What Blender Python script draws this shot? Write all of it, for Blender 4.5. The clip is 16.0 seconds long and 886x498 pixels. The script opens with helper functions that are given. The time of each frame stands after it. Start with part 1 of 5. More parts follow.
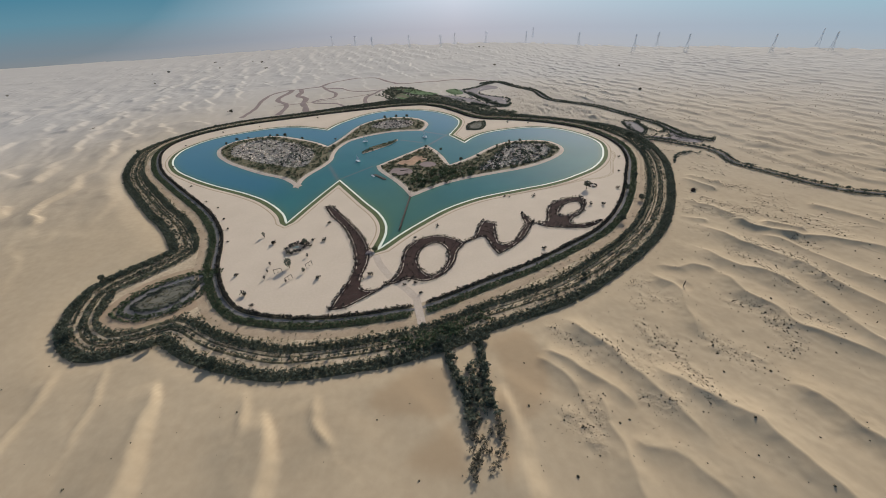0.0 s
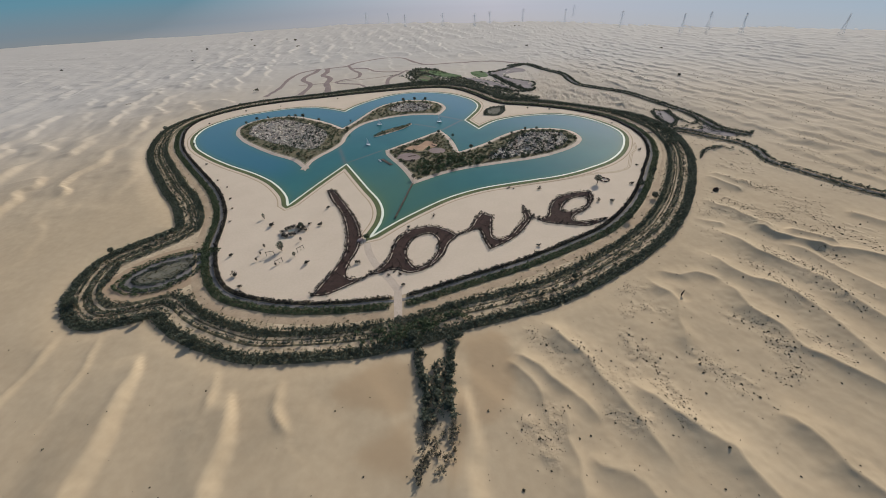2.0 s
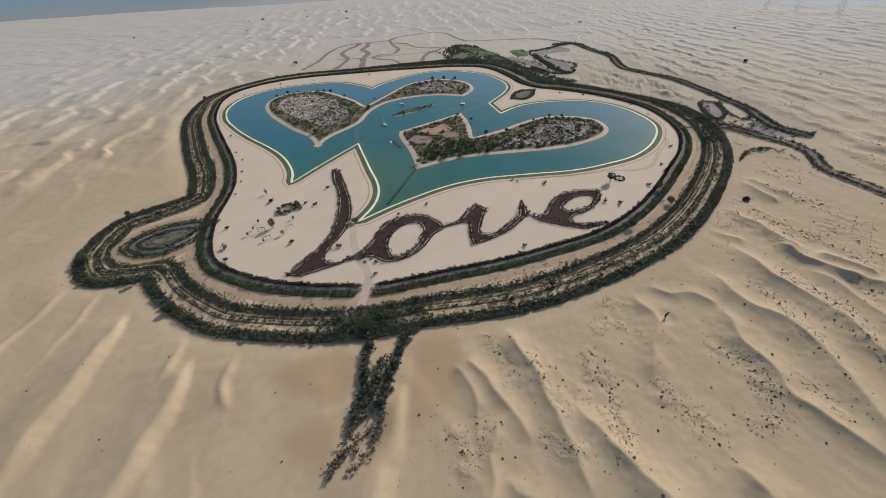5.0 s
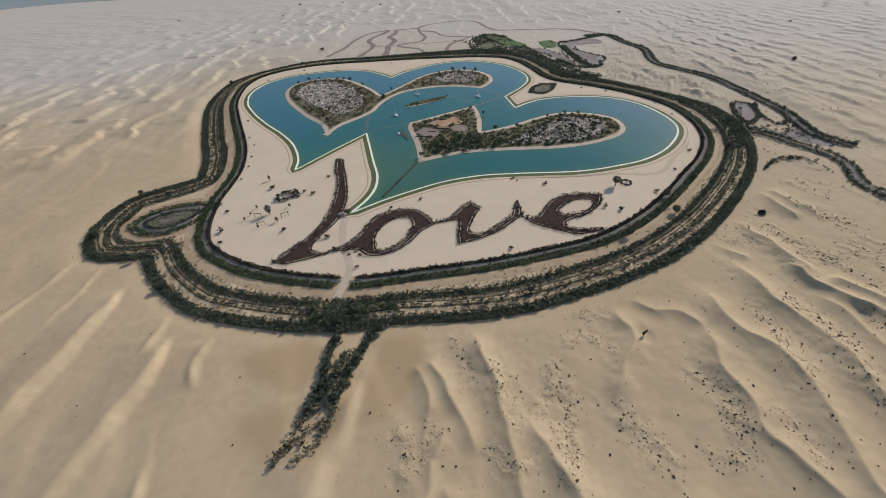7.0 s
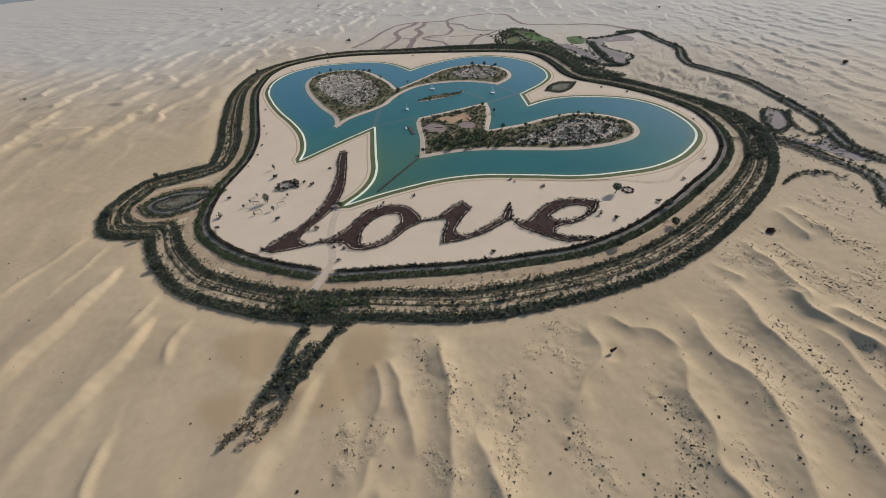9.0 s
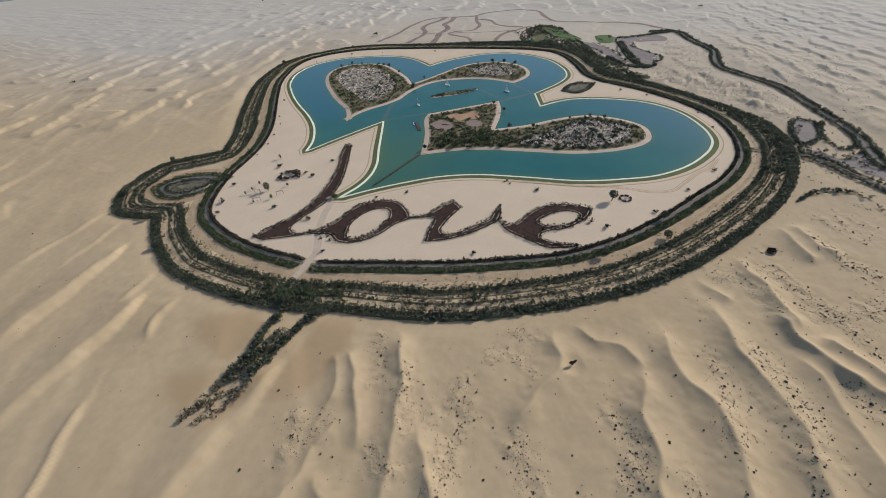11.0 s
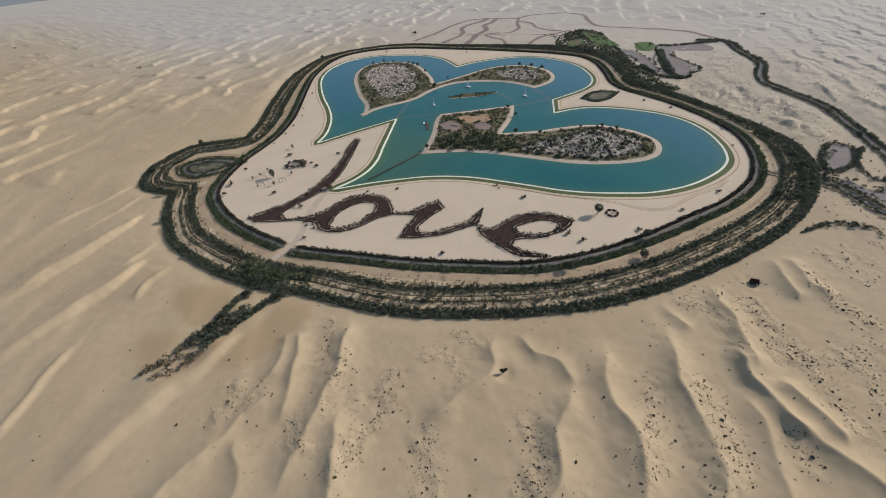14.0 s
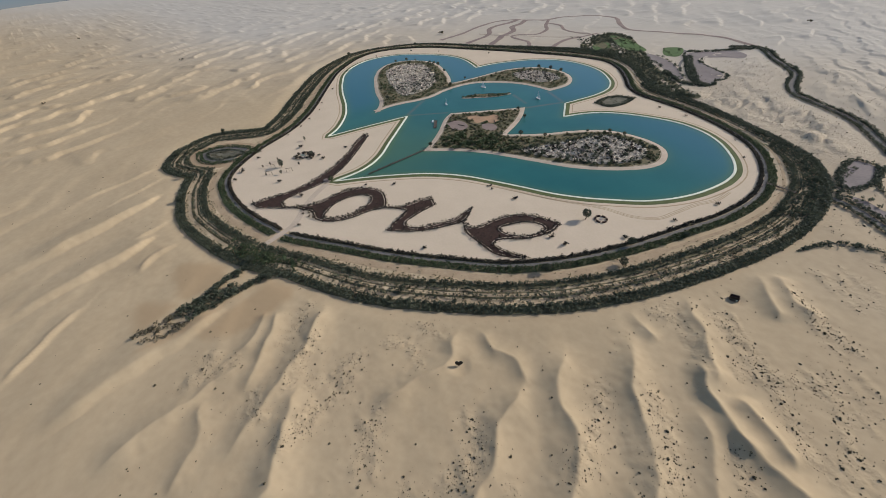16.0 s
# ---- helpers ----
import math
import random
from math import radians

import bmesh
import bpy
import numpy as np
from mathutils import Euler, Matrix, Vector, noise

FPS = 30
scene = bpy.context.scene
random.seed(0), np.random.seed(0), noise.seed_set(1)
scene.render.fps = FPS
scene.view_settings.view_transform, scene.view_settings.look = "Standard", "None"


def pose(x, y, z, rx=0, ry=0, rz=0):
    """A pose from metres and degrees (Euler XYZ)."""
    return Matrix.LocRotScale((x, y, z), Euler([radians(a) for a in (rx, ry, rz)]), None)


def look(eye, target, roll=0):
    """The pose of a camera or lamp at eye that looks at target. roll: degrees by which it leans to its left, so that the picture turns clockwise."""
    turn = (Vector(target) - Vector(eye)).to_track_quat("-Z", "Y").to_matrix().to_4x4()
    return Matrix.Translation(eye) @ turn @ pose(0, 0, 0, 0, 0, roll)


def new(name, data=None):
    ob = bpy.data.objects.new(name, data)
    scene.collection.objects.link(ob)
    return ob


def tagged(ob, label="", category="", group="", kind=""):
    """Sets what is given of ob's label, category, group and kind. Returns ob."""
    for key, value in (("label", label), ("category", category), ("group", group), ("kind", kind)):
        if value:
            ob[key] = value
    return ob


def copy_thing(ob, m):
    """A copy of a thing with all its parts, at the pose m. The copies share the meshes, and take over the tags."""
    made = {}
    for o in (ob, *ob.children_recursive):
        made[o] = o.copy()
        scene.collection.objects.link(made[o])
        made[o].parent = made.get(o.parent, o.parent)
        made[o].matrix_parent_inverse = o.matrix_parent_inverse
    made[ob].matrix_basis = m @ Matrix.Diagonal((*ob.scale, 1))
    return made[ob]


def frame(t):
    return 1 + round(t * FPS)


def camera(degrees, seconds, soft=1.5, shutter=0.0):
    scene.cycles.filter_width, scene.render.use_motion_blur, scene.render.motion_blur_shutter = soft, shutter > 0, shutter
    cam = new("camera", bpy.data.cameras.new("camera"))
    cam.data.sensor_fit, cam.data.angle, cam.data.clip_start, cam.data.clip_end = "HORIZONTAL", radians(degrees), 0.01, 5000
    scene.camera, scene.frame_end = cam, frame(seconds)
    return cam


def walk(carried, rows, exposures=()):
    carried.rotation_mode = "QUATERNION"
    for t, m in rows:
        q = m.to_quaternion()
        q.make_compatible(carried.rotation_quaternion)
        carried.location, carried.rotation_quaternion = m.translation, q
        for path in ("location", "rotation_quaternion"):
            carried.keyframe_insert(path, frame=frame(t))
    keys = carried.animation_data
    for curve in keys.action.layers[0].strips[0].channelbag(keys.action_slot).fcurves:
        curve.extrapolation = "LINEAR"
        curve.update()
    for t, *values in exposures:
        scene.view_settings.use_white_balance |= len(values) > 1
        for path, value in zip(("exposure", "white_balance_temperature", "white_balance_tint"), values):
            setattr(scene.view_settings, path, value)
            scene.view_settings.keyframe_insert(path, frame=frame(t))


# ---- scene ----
cam = camera(101.3, 16.0, soft=0.7)
METRES, EYE, TILT, LEAN, TURN = 330.0, 216.24, -34.785, 2.772, 0.0
ROWS = [
    (0.0, 0.0, 0.0, 0.0, 0.0, 0.0, -0.0),
    (0.5, 0.0295, 0.0071, 0.0069, 1.16, -0.62, -0.72),
    (1.0, 0.0592, 0.0142, 0.0141, 2.37, -1.3, -1.46),
    (1.5, 0.0886, 0.0215, 0.0208, 3.55, -1.99, -2.21),
    (2.0, 0.1178, 0.0291, 0.028, 4.75, -2.72, -3.0),
    (2.5, 0.1467, 0.0375, 0.0356, 5.94, -3.47, -3.74),
    (3.0, 0.1753, 0.0463, 0.0435, 7.14, -4.21, -4.49),
    (3.5, 0.2037, 0.0555, 0.0517, 8.35, -4.84, -5.22),
    (4.0, 0.2319, 0.0652, 0.0601, 9.57, -5.42, -5.99),
    (6.5, 0.3705, 0.1186, 0.1058, 15.74, -8.3, -9.79),
    (7.0, 0.3977, 0.13, 0.1153, 17.01, -8.87, -10.54),
    (7.5, 0.4248, 0.1415, 0.125, 18.28, -9.47, -11.29),
    (8.0, 0.452, 0.1533, 0.1352, 19.54, -9.99, -12.0),
    (8.5, 0.4792, 0.1651, 0.1452, 20.8, -10.45, -12.72),
    (9.0, 0.5065, 0.1769, 0.1552, 22.06, -10.9, -13.41),
    (11.5, 0.642, 0.2392, 0.2057, 28.56, -13.36, -16.94),
    (12.0, 0.6688, 0.2515, 0.216, 29.83, -13.74, -17.59),
    (12.5, 0.6957, 0.2639, 0.2264, 31.1, -14.14, -18.24),
    (13.0, 0.7227, 0.2762, 0.2368, 32.4, -14.54, -18.88),
    (13.5, 0.7497, 0.2885, 0.2471, 33.72, -14.97, -19.53),
    (14.0, 0.7767, 0.3008, 0.2573, 35.05, -15.43, -20.16),
    (14.5, 0.804, 0.3133, 0.2674, 36.42, -15.92, -20.78),
    (15.0, 0.8311, 0.3259, 0.2773, 37.8, -16.43, -21.39),
    (15.5, 0.8578, 0.3383, 0.2874, 39.2, -16.96, -22.03),
    (16.0, 0.8848, 0.3509, 0.2977, 40.6, -17.49, -22.61),
]
walk(cam, [(t, pose(0, 0, EYE, TILT, LEAN, TURN) @ pose(METRES * x, METRES * y, METRES * z, 90 + pitch, roll, yaw)) for t, x, y, z, yaw, pitch, roll in ROWS])

# ---- world, sun, exposure ----
SUN_AZ, SUN_EL = 25.0, 28.0          # degrees: azimuth from +y towards +x, elevation
world = bpy.data.worlds.new("sky")
scene.world = world
world.use_nodes = True
wn = world.node_tree.nodes
sky = wn.new("ShaderNodeTexSky")
sky.sky_type, sky.sun_disc = "NISHITA", False
sky.sun_elevation, sky.sun_rotation = radians(SUN_EL), radians(SUN_AZ)
sky.air_density, sky.dust_density, sky.ozone_density = 1.0, 0.8, 1.0
wn["Background"].inputs["Strength"].default_value = 0.10
world.node_tree.links.new(sky.outputs["Color"], wn["Background"].inputs["Color"])
sun = new("sun", bpy.data.lights.new("sun", "SUN"))
sun.data.energy, sun.data.angle, sun.data.color = 3.1, radians(0.6), (1.0, 0.955, 0.875)
sa, se = radians(SUN_AZ), radians(SUN_EL)
sun.matrix_world = look((0, 0, 0), (-math.sin(sa) * math.cos(se), -math.cos(sa) * math.cos(se), -math.sin(se)))
scene.view_settings.exposure = 0.26

# ---- materials ----
def material(name, base, dark, scale=1.0, fine=8.0, rough=0.9, spec=0.2, bump=0.0, bump_size=1.0, metal=0.0, island=0.0, objects=0.0, detail=6.0):
    """Two colours mixed by a coarse and a fine noise; scale and fine in cycles per metre; island / objects: brightness spread per piece."""
    m = bpy.data.materials.new(name)
    m.use_nodes = True
    n, l = m.node_tree.nodes, m.node_tree.links
    p = n["Principled BSDF"]
    p.inputs["Roughness"].default_value, p.inputs["Metallic"].default_value = rough, metal
    p.inputs["Specular IOR Level"].default_value = spec
    geo = n.new("ShaderNodeNewGeometry")
    a, b = n.new("ShaderNodeTexNoise"), n.new("ShaderNodeTexNoise")
    for node, s in ((a, scale), (b, fine)):
        node.inputs["Scale"].default_value, node.inputs["Detail"].default_value = s, detail
        l.new(geo.outputs["Position"], node.inputs["Vector"])
    both = n.new("ShaderNodeMath")
    both.operation = "MULTIPLY_ADD"
    both.inputs[1].default_value = 0.45
    l.new(b.outputs["Fac"], both.inputs[0])
    half = n.new("ShaderNodeMath")
    half.operation = "MULTIPLY"
    half.inputs[1].default_value = 0.55
    l.new(a.outputs["Fac"], half.inputs[0])
    l.new(half.outputs[0], both.inputs[2])
    ramp = n.new("ShaderNodeMapRange")
    ramp.inputs["From Min"].default_value, ramp.inputs["From Max"].default_value = 0.33, 0.67
    l.new(both.outputs[0], ramp.inputs["Value"])
    mix = n.new("ShaderNodeMix")
    mix.data_type = "RGBA"
    mix.inputs["A"].default_value, mix.inputs["B"].default_value = (*dark, 1), (*base, 1)
    l.new(ramp.outputs[0], mix.inputs["Factor"])
    out = mix.outputs["Result"]
    for spread, source in ((island, geo.outputs["Random Per Island"]), (objects, None)):
        if spread:
            if source is None:
                source = n.new("ShaderNodeObjectInfo").outputs["Random"]
            val = n.new("ShaderNodeMapRange")
            val.inputs["To Min"].default_value, val.inputs["To Max"].default_value = 1 - spread, 1 + spread
            l.new(source, val.inputs["Value"])
            hsv = n.new("ShaderNodeHueSaturation")
            l.new(val.outputs[0], hsv.inputs["Value"])
            l.new(out, hsv.inputs["Color"])
            out = hsv.outputs["Color"]
    l.new(out, p.inputs["Base Color"])
    if bump:
        bn = n.new("ShaderNodeBump")
        bn.inputs["Strength"].default_value, bn.inputs["Distance"].default_value = bump, bump_size
        l.new(b.outputs["Fac"], bn.inputs["Height"])
        l.new(bn.outputs["Normal"], p.inputs["Normal"])
    return m


SAND = material("dune sand", (0.497, 0.377, 0.242), (0.423, 0.315, 0.198), 0.012, 0.16, 0.95, 0.1, 0.14, 0.6)
DAMP = material("rust brown sand", (0.42, 0.30, 0.195), (0.32, 0.225, 0.14), 0.03, 0.3, 0.95, 0.1, 0.2, 0.3)
CLEARING = material("orange clearing soil", (0.47, 0.30, 0.19), (0.33, 0.205, 0.13), 0.08, 0.5, 0.95, 0.1, 0.3, 0.2)
LAGOON = material("mauve dry mud", (0.27, 0.225, 0.21), (0.20, 0.165, 0.155), 0.03, 0.3, 0.9, 0.15)
TERRACE = material("levelled sand", (0.63, 0.505, 0.378), (0.56, 0.445, 0.33), 0.03, 0.5, 0.95, 0.1, 0.2, 0.2)
TRACK_SAND = material("track sand", (0.46, 0.345, 0.23), (0.33, 0.235, 0.15), 0.08, 0.5, 0.95, 0.1, 0.3, 0.2)
BEACH = material("beach sand", (0.56, 0.45, 0.35), (0.44, 0.34, 0.26), 0.1, 0.8, 0.9, 0.2, 0.2, 0.2)
SCRUB = material("scrub soil", (0.23, 0.18, 0.11), (0.09, 0.095, 0.055), 0.06, 0.3, 0.95, 0.1, 0.4, 0.4)
SCRUB_GREY = material("dry grey scrub soil", (0.22, 0.195, 0.15), (0.10, 0.098, 0.07), 0.06, 0.4, 0.95, 0.1, 0.4, 0.4)
SCRUB_SAND = material("scrubby sand", (0.63, 0.49, 0.33), (0.34, 0.25, 0.155), 0.05, 0.35, 0.95, 0.1, 0.4, 0.4)
GREY_TRACK = material("grey gravel track", (0.215, 0.195, 0.18), (0.15, 0.135, 0.125), 0.1, 0.8, 0.95, 0.1)
BROWN_TRACK = material("brown gravel bed", (0.30, 0.225, 0.195), (0.22, 0.165, 0.145), 0.06, 0.5, 0.95, 0.1)
MULCH = material("dark mulch", (0.075, 0.045, 0.036), (0.04, 0.026, 0.022), 0.15, 1.5, 0.95, 0.1, 0.5, 0.3)
GRASS = material("lawn grass", (0.135, 0.15, 0.065), (0.075, 0.09, 0.038), 0.08, 1.2, 0.9, 0.15, 0.4, 0.2)
MEADOW_GREEN = material("green meadow", (0.115, 0.175, 0.062), (0.07, 0.105, 0.04), 0.05, 0.6, 0.9, 0.15, 0.4, 0.2)
KERB = material("pale concrete", (0.74, 0.745, 0.61), (0.64, 0.64, 0.52), 0.1, 1.0, 0.7, 0.3)
LEAF_DARK = material("dark ghaf foliage", (0.122, 0.130, 0.086), (0.058, 0.068, 0.048), 0.05, 0.5, 0.7, 0.25, island=0.45)
LEAF_OLIVE = material("olive foliage", (0.16, 0.138, 0.072), (0.08, 0.072, 0.04), 0.05, 0.5, 0.7, 0.25, island=0.4)
LEAF_GREEN = material("green foliage", (0.105, 0.128, 0.062), (0.055, 0.074, 0.038), 0.05, 0.5, 0.7, 0.25, island=0.4)
LEAF_DRY = material("dry shrub twigs", (0.165, 0.135, 0.085), (0.08, 0.068, 0.045), 0.1, 0.7, 0.85, 0.1, island=0.4)
HEDGE_BROWN = material("dark brown hedge", (0.075, 0.062, 0.046), (0.036, 0.031, 0.026), 0.05, 0.6, 0.8, 0.15, island=0.4)
PALE_BRUSH = material("bleached brushwood", (0.84, 0.74, 0.62), (0.58, 0.49, 0.39), 0.1, 1.0, 0.9, 0.1, island=0.25)
def leafy(mat, share=0.3):
    """Lets some of the light through the leaves."""
    n, l = mat.node_tree.nodes, mat.node_tree.links
    p, out = n["Principled BSDF"], n["Material Output"]
    thin, mix = n.new("ShaderNodeBsdfTranslucent"), n.new("ShaderNodeMixShader")
    l.new(p.inputs["Base Color"].links[0].from_socket, thin.inputs["Color"])
    mix.inputs[0].default_value = share
    l.new(p.outputs[0], mix.inputs[1])
    l.new(thin.outputs[0], mix.inputs[2])
    l.new(mix.outputs[0], out.inputs["Surface"])


for leaf in (LEAF_DARK, LEAF_OLIVE, LEAF_GREEN):
    leafy(leaf)
RUBBLE = material("pale rubble", (0.60, 0.52, 0.43), (0.10, 0.085, 0.07), 0.22, 0.55, 0.95, 0.1, 0.6, 0.5)
BARK = material("grey brown bark", (0.16, 0.115, 0.08), (0.08, 0.06, 0.045), 0.5, 4.0, 0.9, 0.1)
WOOD = material("weathered timber", (0.13, 0.10, 0.08), (0.07, 0.055, 0.045), 0.3, 3.0, 0.85, 0.2)
STEEL = material("galvanised steel", (0.72, 0.72, 0.72), (0.62, 0.62, 0.63), 0.2, 1.5, 0.6, 0.3)
WHITE = material("white painted hull", (0.80, 0.80, 0.78), (0.70, 0.70, 0.68), 0.5, 3.0, 0.4, 0.5)
PINK_STONE = material("pinkish boulder rock", (0.44, 0.34, 0.30), (0.30, 0.22, 0.20), 0.4, 2.0, 0.9, 0.1, 0.4, 0.3)
STONE = material("pale grey stone", (0.36, 0.31, 0.28), (0.25, 0.22, 0.20), 0.2, 1.5, 0.8, 0.2)

# the ground's rust drifts, and distance haze painted as paler sand, over the dune sand
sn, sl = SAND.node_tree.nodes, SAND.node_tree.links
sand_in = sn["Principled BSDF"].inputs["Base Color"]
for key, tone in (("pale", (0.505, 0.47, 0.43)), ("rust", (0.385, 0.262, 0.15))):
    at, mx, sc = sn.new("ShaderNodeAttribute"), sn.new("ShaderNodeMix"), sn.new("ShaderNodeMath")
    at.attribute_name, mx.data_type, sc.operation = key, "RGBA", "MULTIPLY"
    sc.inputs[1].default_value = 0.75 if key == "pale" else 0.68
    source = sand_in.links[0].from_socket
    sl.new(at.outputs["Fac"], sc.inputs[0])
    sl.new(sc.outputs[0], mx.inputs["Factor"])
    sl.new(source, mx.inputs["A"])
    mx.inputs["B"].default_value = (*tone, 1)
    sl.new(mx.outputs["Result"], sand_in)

# wind-cut relief of the open dune field
wild, turn, fold, mul, old = sn.new("ShaderNodeAttribute"), sn.new("ShaderNodeMapping"), sn.new("ShaderNodeTexNoise"), sn.new("ShaderNodeMath"), sn["Bump"]
pos = sn.new("ShaderNodeNewGeometry")
wild.attribute_name, mul.operation, fold.noise_type = "wild", "MULTIPLY", "RIDGED_MULTIFRACTAL"
turn.inputs["Rotation"].default_value = (0, 0, radians(-32))
turn.inputs["Scale"].default_value = (1 / 30, 1 / 66, 1 / 40)
fold.inputs["Scale"].default_value, fold.inputs["Detail"].default_value, fold.inputs["Roughness"].default_value, fold.inputs["Distortion"].default_value = 1.0, 4.0, 0.5, 0.6
sl.new(pos.outputs["Position"], turn.inputs["Vector"])
sl.new(turn.outputs[0], fold.inputs["Vector"])
sl.new(fold.outputs["Fac"], mul.inputs[0])
sl.new(wild.outputs["Fac"], mul.inputs[1])
big = sn.new("ShaderNodeBump")
big.inputs["Strength"].default_value, big.inputs["Distance"].default_value = 0.9, 6.5
sl.new(mul.outputs[0], big.inputs["Height"])
sl.new(big.outputs["Normal"], old.inputs["Normal"])

# small hummocks where shrubs catch the blown sand
spot, held, lump, rise = sn.new("ShaderNodeTexNoise"), sn.new("ShaderNodeAttribute"), sn.new("ShaderNodeMath"), sn.new("ShaderNodeBump")
spot.inputs["Scale"].default_value, spot.inputs["Detail"].default_value, spot.inputs["Roughness"].default_value = 0.33, 3.0, 0.6
held.attribute_name, lump.operation = "hummock", "MULTIPLY"
rise.inputs["Strength"].default_value, rise.inputs["Distance"].default_value = 0.8, 2.2
sl.new(pos.outputs["Position"], spot.inputs["Vector"])
sl.new(spot.outputs["Fac"], lump.inputs[0])
sl.new(held.outputs["Fac"], lump.inputs[1])
sl.new(lump.outputs[0], rise.inputs["Height"])
sl.new(rise.outputs["Normal"], big.inputs["Normal"])

WATER = material("lake water", (0.029, 0.135, 0.134), (0.020, 0.106, 0.114), 0.006, 0.02, 0.04, 0.12)
wt = WATER.node_tree
wave = wt.nodes.new("ShaderNodeTexNoise")
wave.inputs["Scale"].default_value, wave.inputs["Detail"].default_value = 0.7, 5
wb = wt.nodes.new("ShaderNodeBump")
wb.inputs["Strength"].default_value, wb.inputs["Distance"].default_value = 0.05, 0.08
wg = wt.nodes.new("ShaderNodeNewGeometry")
wt.links.new(wg.outputs["Position"], wave.inputs["Vector"])
wt.links.new(wave.outputs["Fac"], wb.inputs["Height"])
wt.links.new(wb.outputs["Normal"], wt.nodes["Principled BSDF"].inputs["Normal"])

# shallow green water over the shelving shore
win, wl = wt.nodes["Principled BSDF"].inputs["Base Color"], wt.links
deep = win.links[0].from_socket
wa, wx = wt.nodes.new("ShaderNodeAttribute"), wt.nodes.new("ShaderNodeMix")
wa.attribute_name, wx.data_type = "shallow", "RGBA"
wx.inputs["B"].default_value = (0.085, 0.150, 0.085, 1)
wl.new(wa.outputs["Fac"], wx.inputs["Factor"])
wl.new(wx.outputs["Result"], win)
last = deep
for key, tone in (("deep", (0.030, 0.122, 0.160)), ("shoal", (0.15, 0.125, 0.105))):
    at, mx = wt.nodes.new("ShaderNodeAttribute"), wt.nodes.new("ShaderNodeMix")
    at.attribute_name, mx.data_type = key, "RGBA"
    wl.new(at.outputs["Fac"], mx.inputs["Factor"])
    wl.new(last, mx.inputs["A"])
    mx.inputs["B"].default_value = (*tone, 1)
    last = mx.outputs["Result"]
wl.new(last, wx.inputs["A"])

# ---- geometry helpers ----
RNG = np.random.default_rng(7)


def curve(pts, step=4.0, closed=False):
    """A smooth line through a few control points, resampled at even steps (metres)."""
    p = np.asarray(pts, float)
    q = np.vstack([p[-1], p, p[0], p[1]]) if closed else np.vstack([2 * p[0] - p[1], p, 2 * p[-1] - p[-2]])
    out, u = [], np.linspace(0, 1, 16, endpoint=False)[:, None]
    for a, b, c, d in zip(q, q[1:], q[2:], q[3:]):
        ta, tb, tc = (max(np.linalg.norm(v), 1e-3) ** 0.5 for v in (b - a, c - b, d - c))
        m1 = tb * ((b - a) / ta - (c - a) / (ta + tb) + (c - b) / tb)
        m2 = tb * ((c - b) / tb - (d - b) / (tb + tc) + (d - c) / tc)
        out.append((2 * u**3 - 3 * u**2 + 1) * b + (u**3 - 2 * u**2 + u) * m1 + (3 * u**2 - 2 * u**3) * c + (u**3 - u**2) * m2)
    out = np.vstack(out + [p[:1] if closed else p[-1:]])
    s = np.r_[0, np.cumsum(np.linalg.norm(np.diff(out, axis=0), axis=1))]
    k = max(2, int(round(s[-1] / step)) + 1)
    t = np.linspace(0, s[-1], k)
    out = np.c_[np.interp(t, s, out[:, 0]), np.interp(t, s, out[:, 1])]
    return out[:-1] if closed else out


def outline(*segments, step=4.0):
    """A closed outline of smooth pieces that meet in corners."""
    return np.vstack([curve(s, step)[:-1] for s in segments])


def normals(p, closed):
    """Unit vectors to the left of a line's run."""
    d = np.roll(p, -1, 0) - np.roll(p, 1, 0) if closed else np.gradient(p, axis=0)
    d /= np.maximum(np.linalg.norm(d, axis=1), 1e-6)[:, None]
    return np.c_[-d[:, 1], d[:, 0]]


def area(p):
    return 0.5 * np.sum(p[:, 0] * np.roll(p[:, 1], -1) - np.roll(p[:, 0], -1) * p[:, 1])


def ccw(p):
    return p if area(p) > 0 else p[::-1]


def inside(poly, x, y):
    r = np.zeros(x.shape, bool)
    for (ax, ay), (bx, by) in zip(poly, np.roll(poly, -1, 0)):
        if ay != by:
            r ^= ((ay > y) != (by > y)) & (x < (bx - ax) * (y - ay) / (by - ay) + ax)
    return r


def distance(line, x, y, closed=True, limit=80.0):
    """Distance to a line, cut off at limit."""
    d = np.full(x.shape, limit * limit)
    ends = np.roll(line, -1, 0) if closed else line[1:]
    lo, hi = line.min(0) - limit, line.max(0) + limit
    near = np.flatnonzero((x > lo[0]) & (x < hi[0]) & (y > lo[1]) & (y < hi[1]))
    px, py, best = x[near], y[near], d[near]
    for (ax, ay), (bx, by) in zip(line, ends):
        sel = np.flatnonzero((abs(px - ax) < limit + abs(bx - ax)) & (abs(py - ay) < limit + abs(by - ay)))
        if len(sel):
            qx, qy, ux, uy = px[sel] - ax, py[sel] - ay, bx - ax, by - ay
            t = np.clip((qx * ux + qy * uy) / max(ux * ux + uy * uy, 1e-9), 0, 1)
            best[sel] = np.minimum(best[sel], (qx - t * ux) ** 2 + (qy - t * uy) ** 2)
    d[near] = best
    return np.sqrt(d)


def offset(poly, d, clean=True):
    """The outline moved d metres inwards (minus: outwards); points that would cross over are left out."""
    p = ccw(poly)
    q = p + normals(p, True) * d
    if clean:
        q = q[distance(p, q[:, 0].copy(), q[:, 1].copy(), True, abs(d) * 1.5 + 1) > abs(d) * 0.97 - 0.05]
    return q


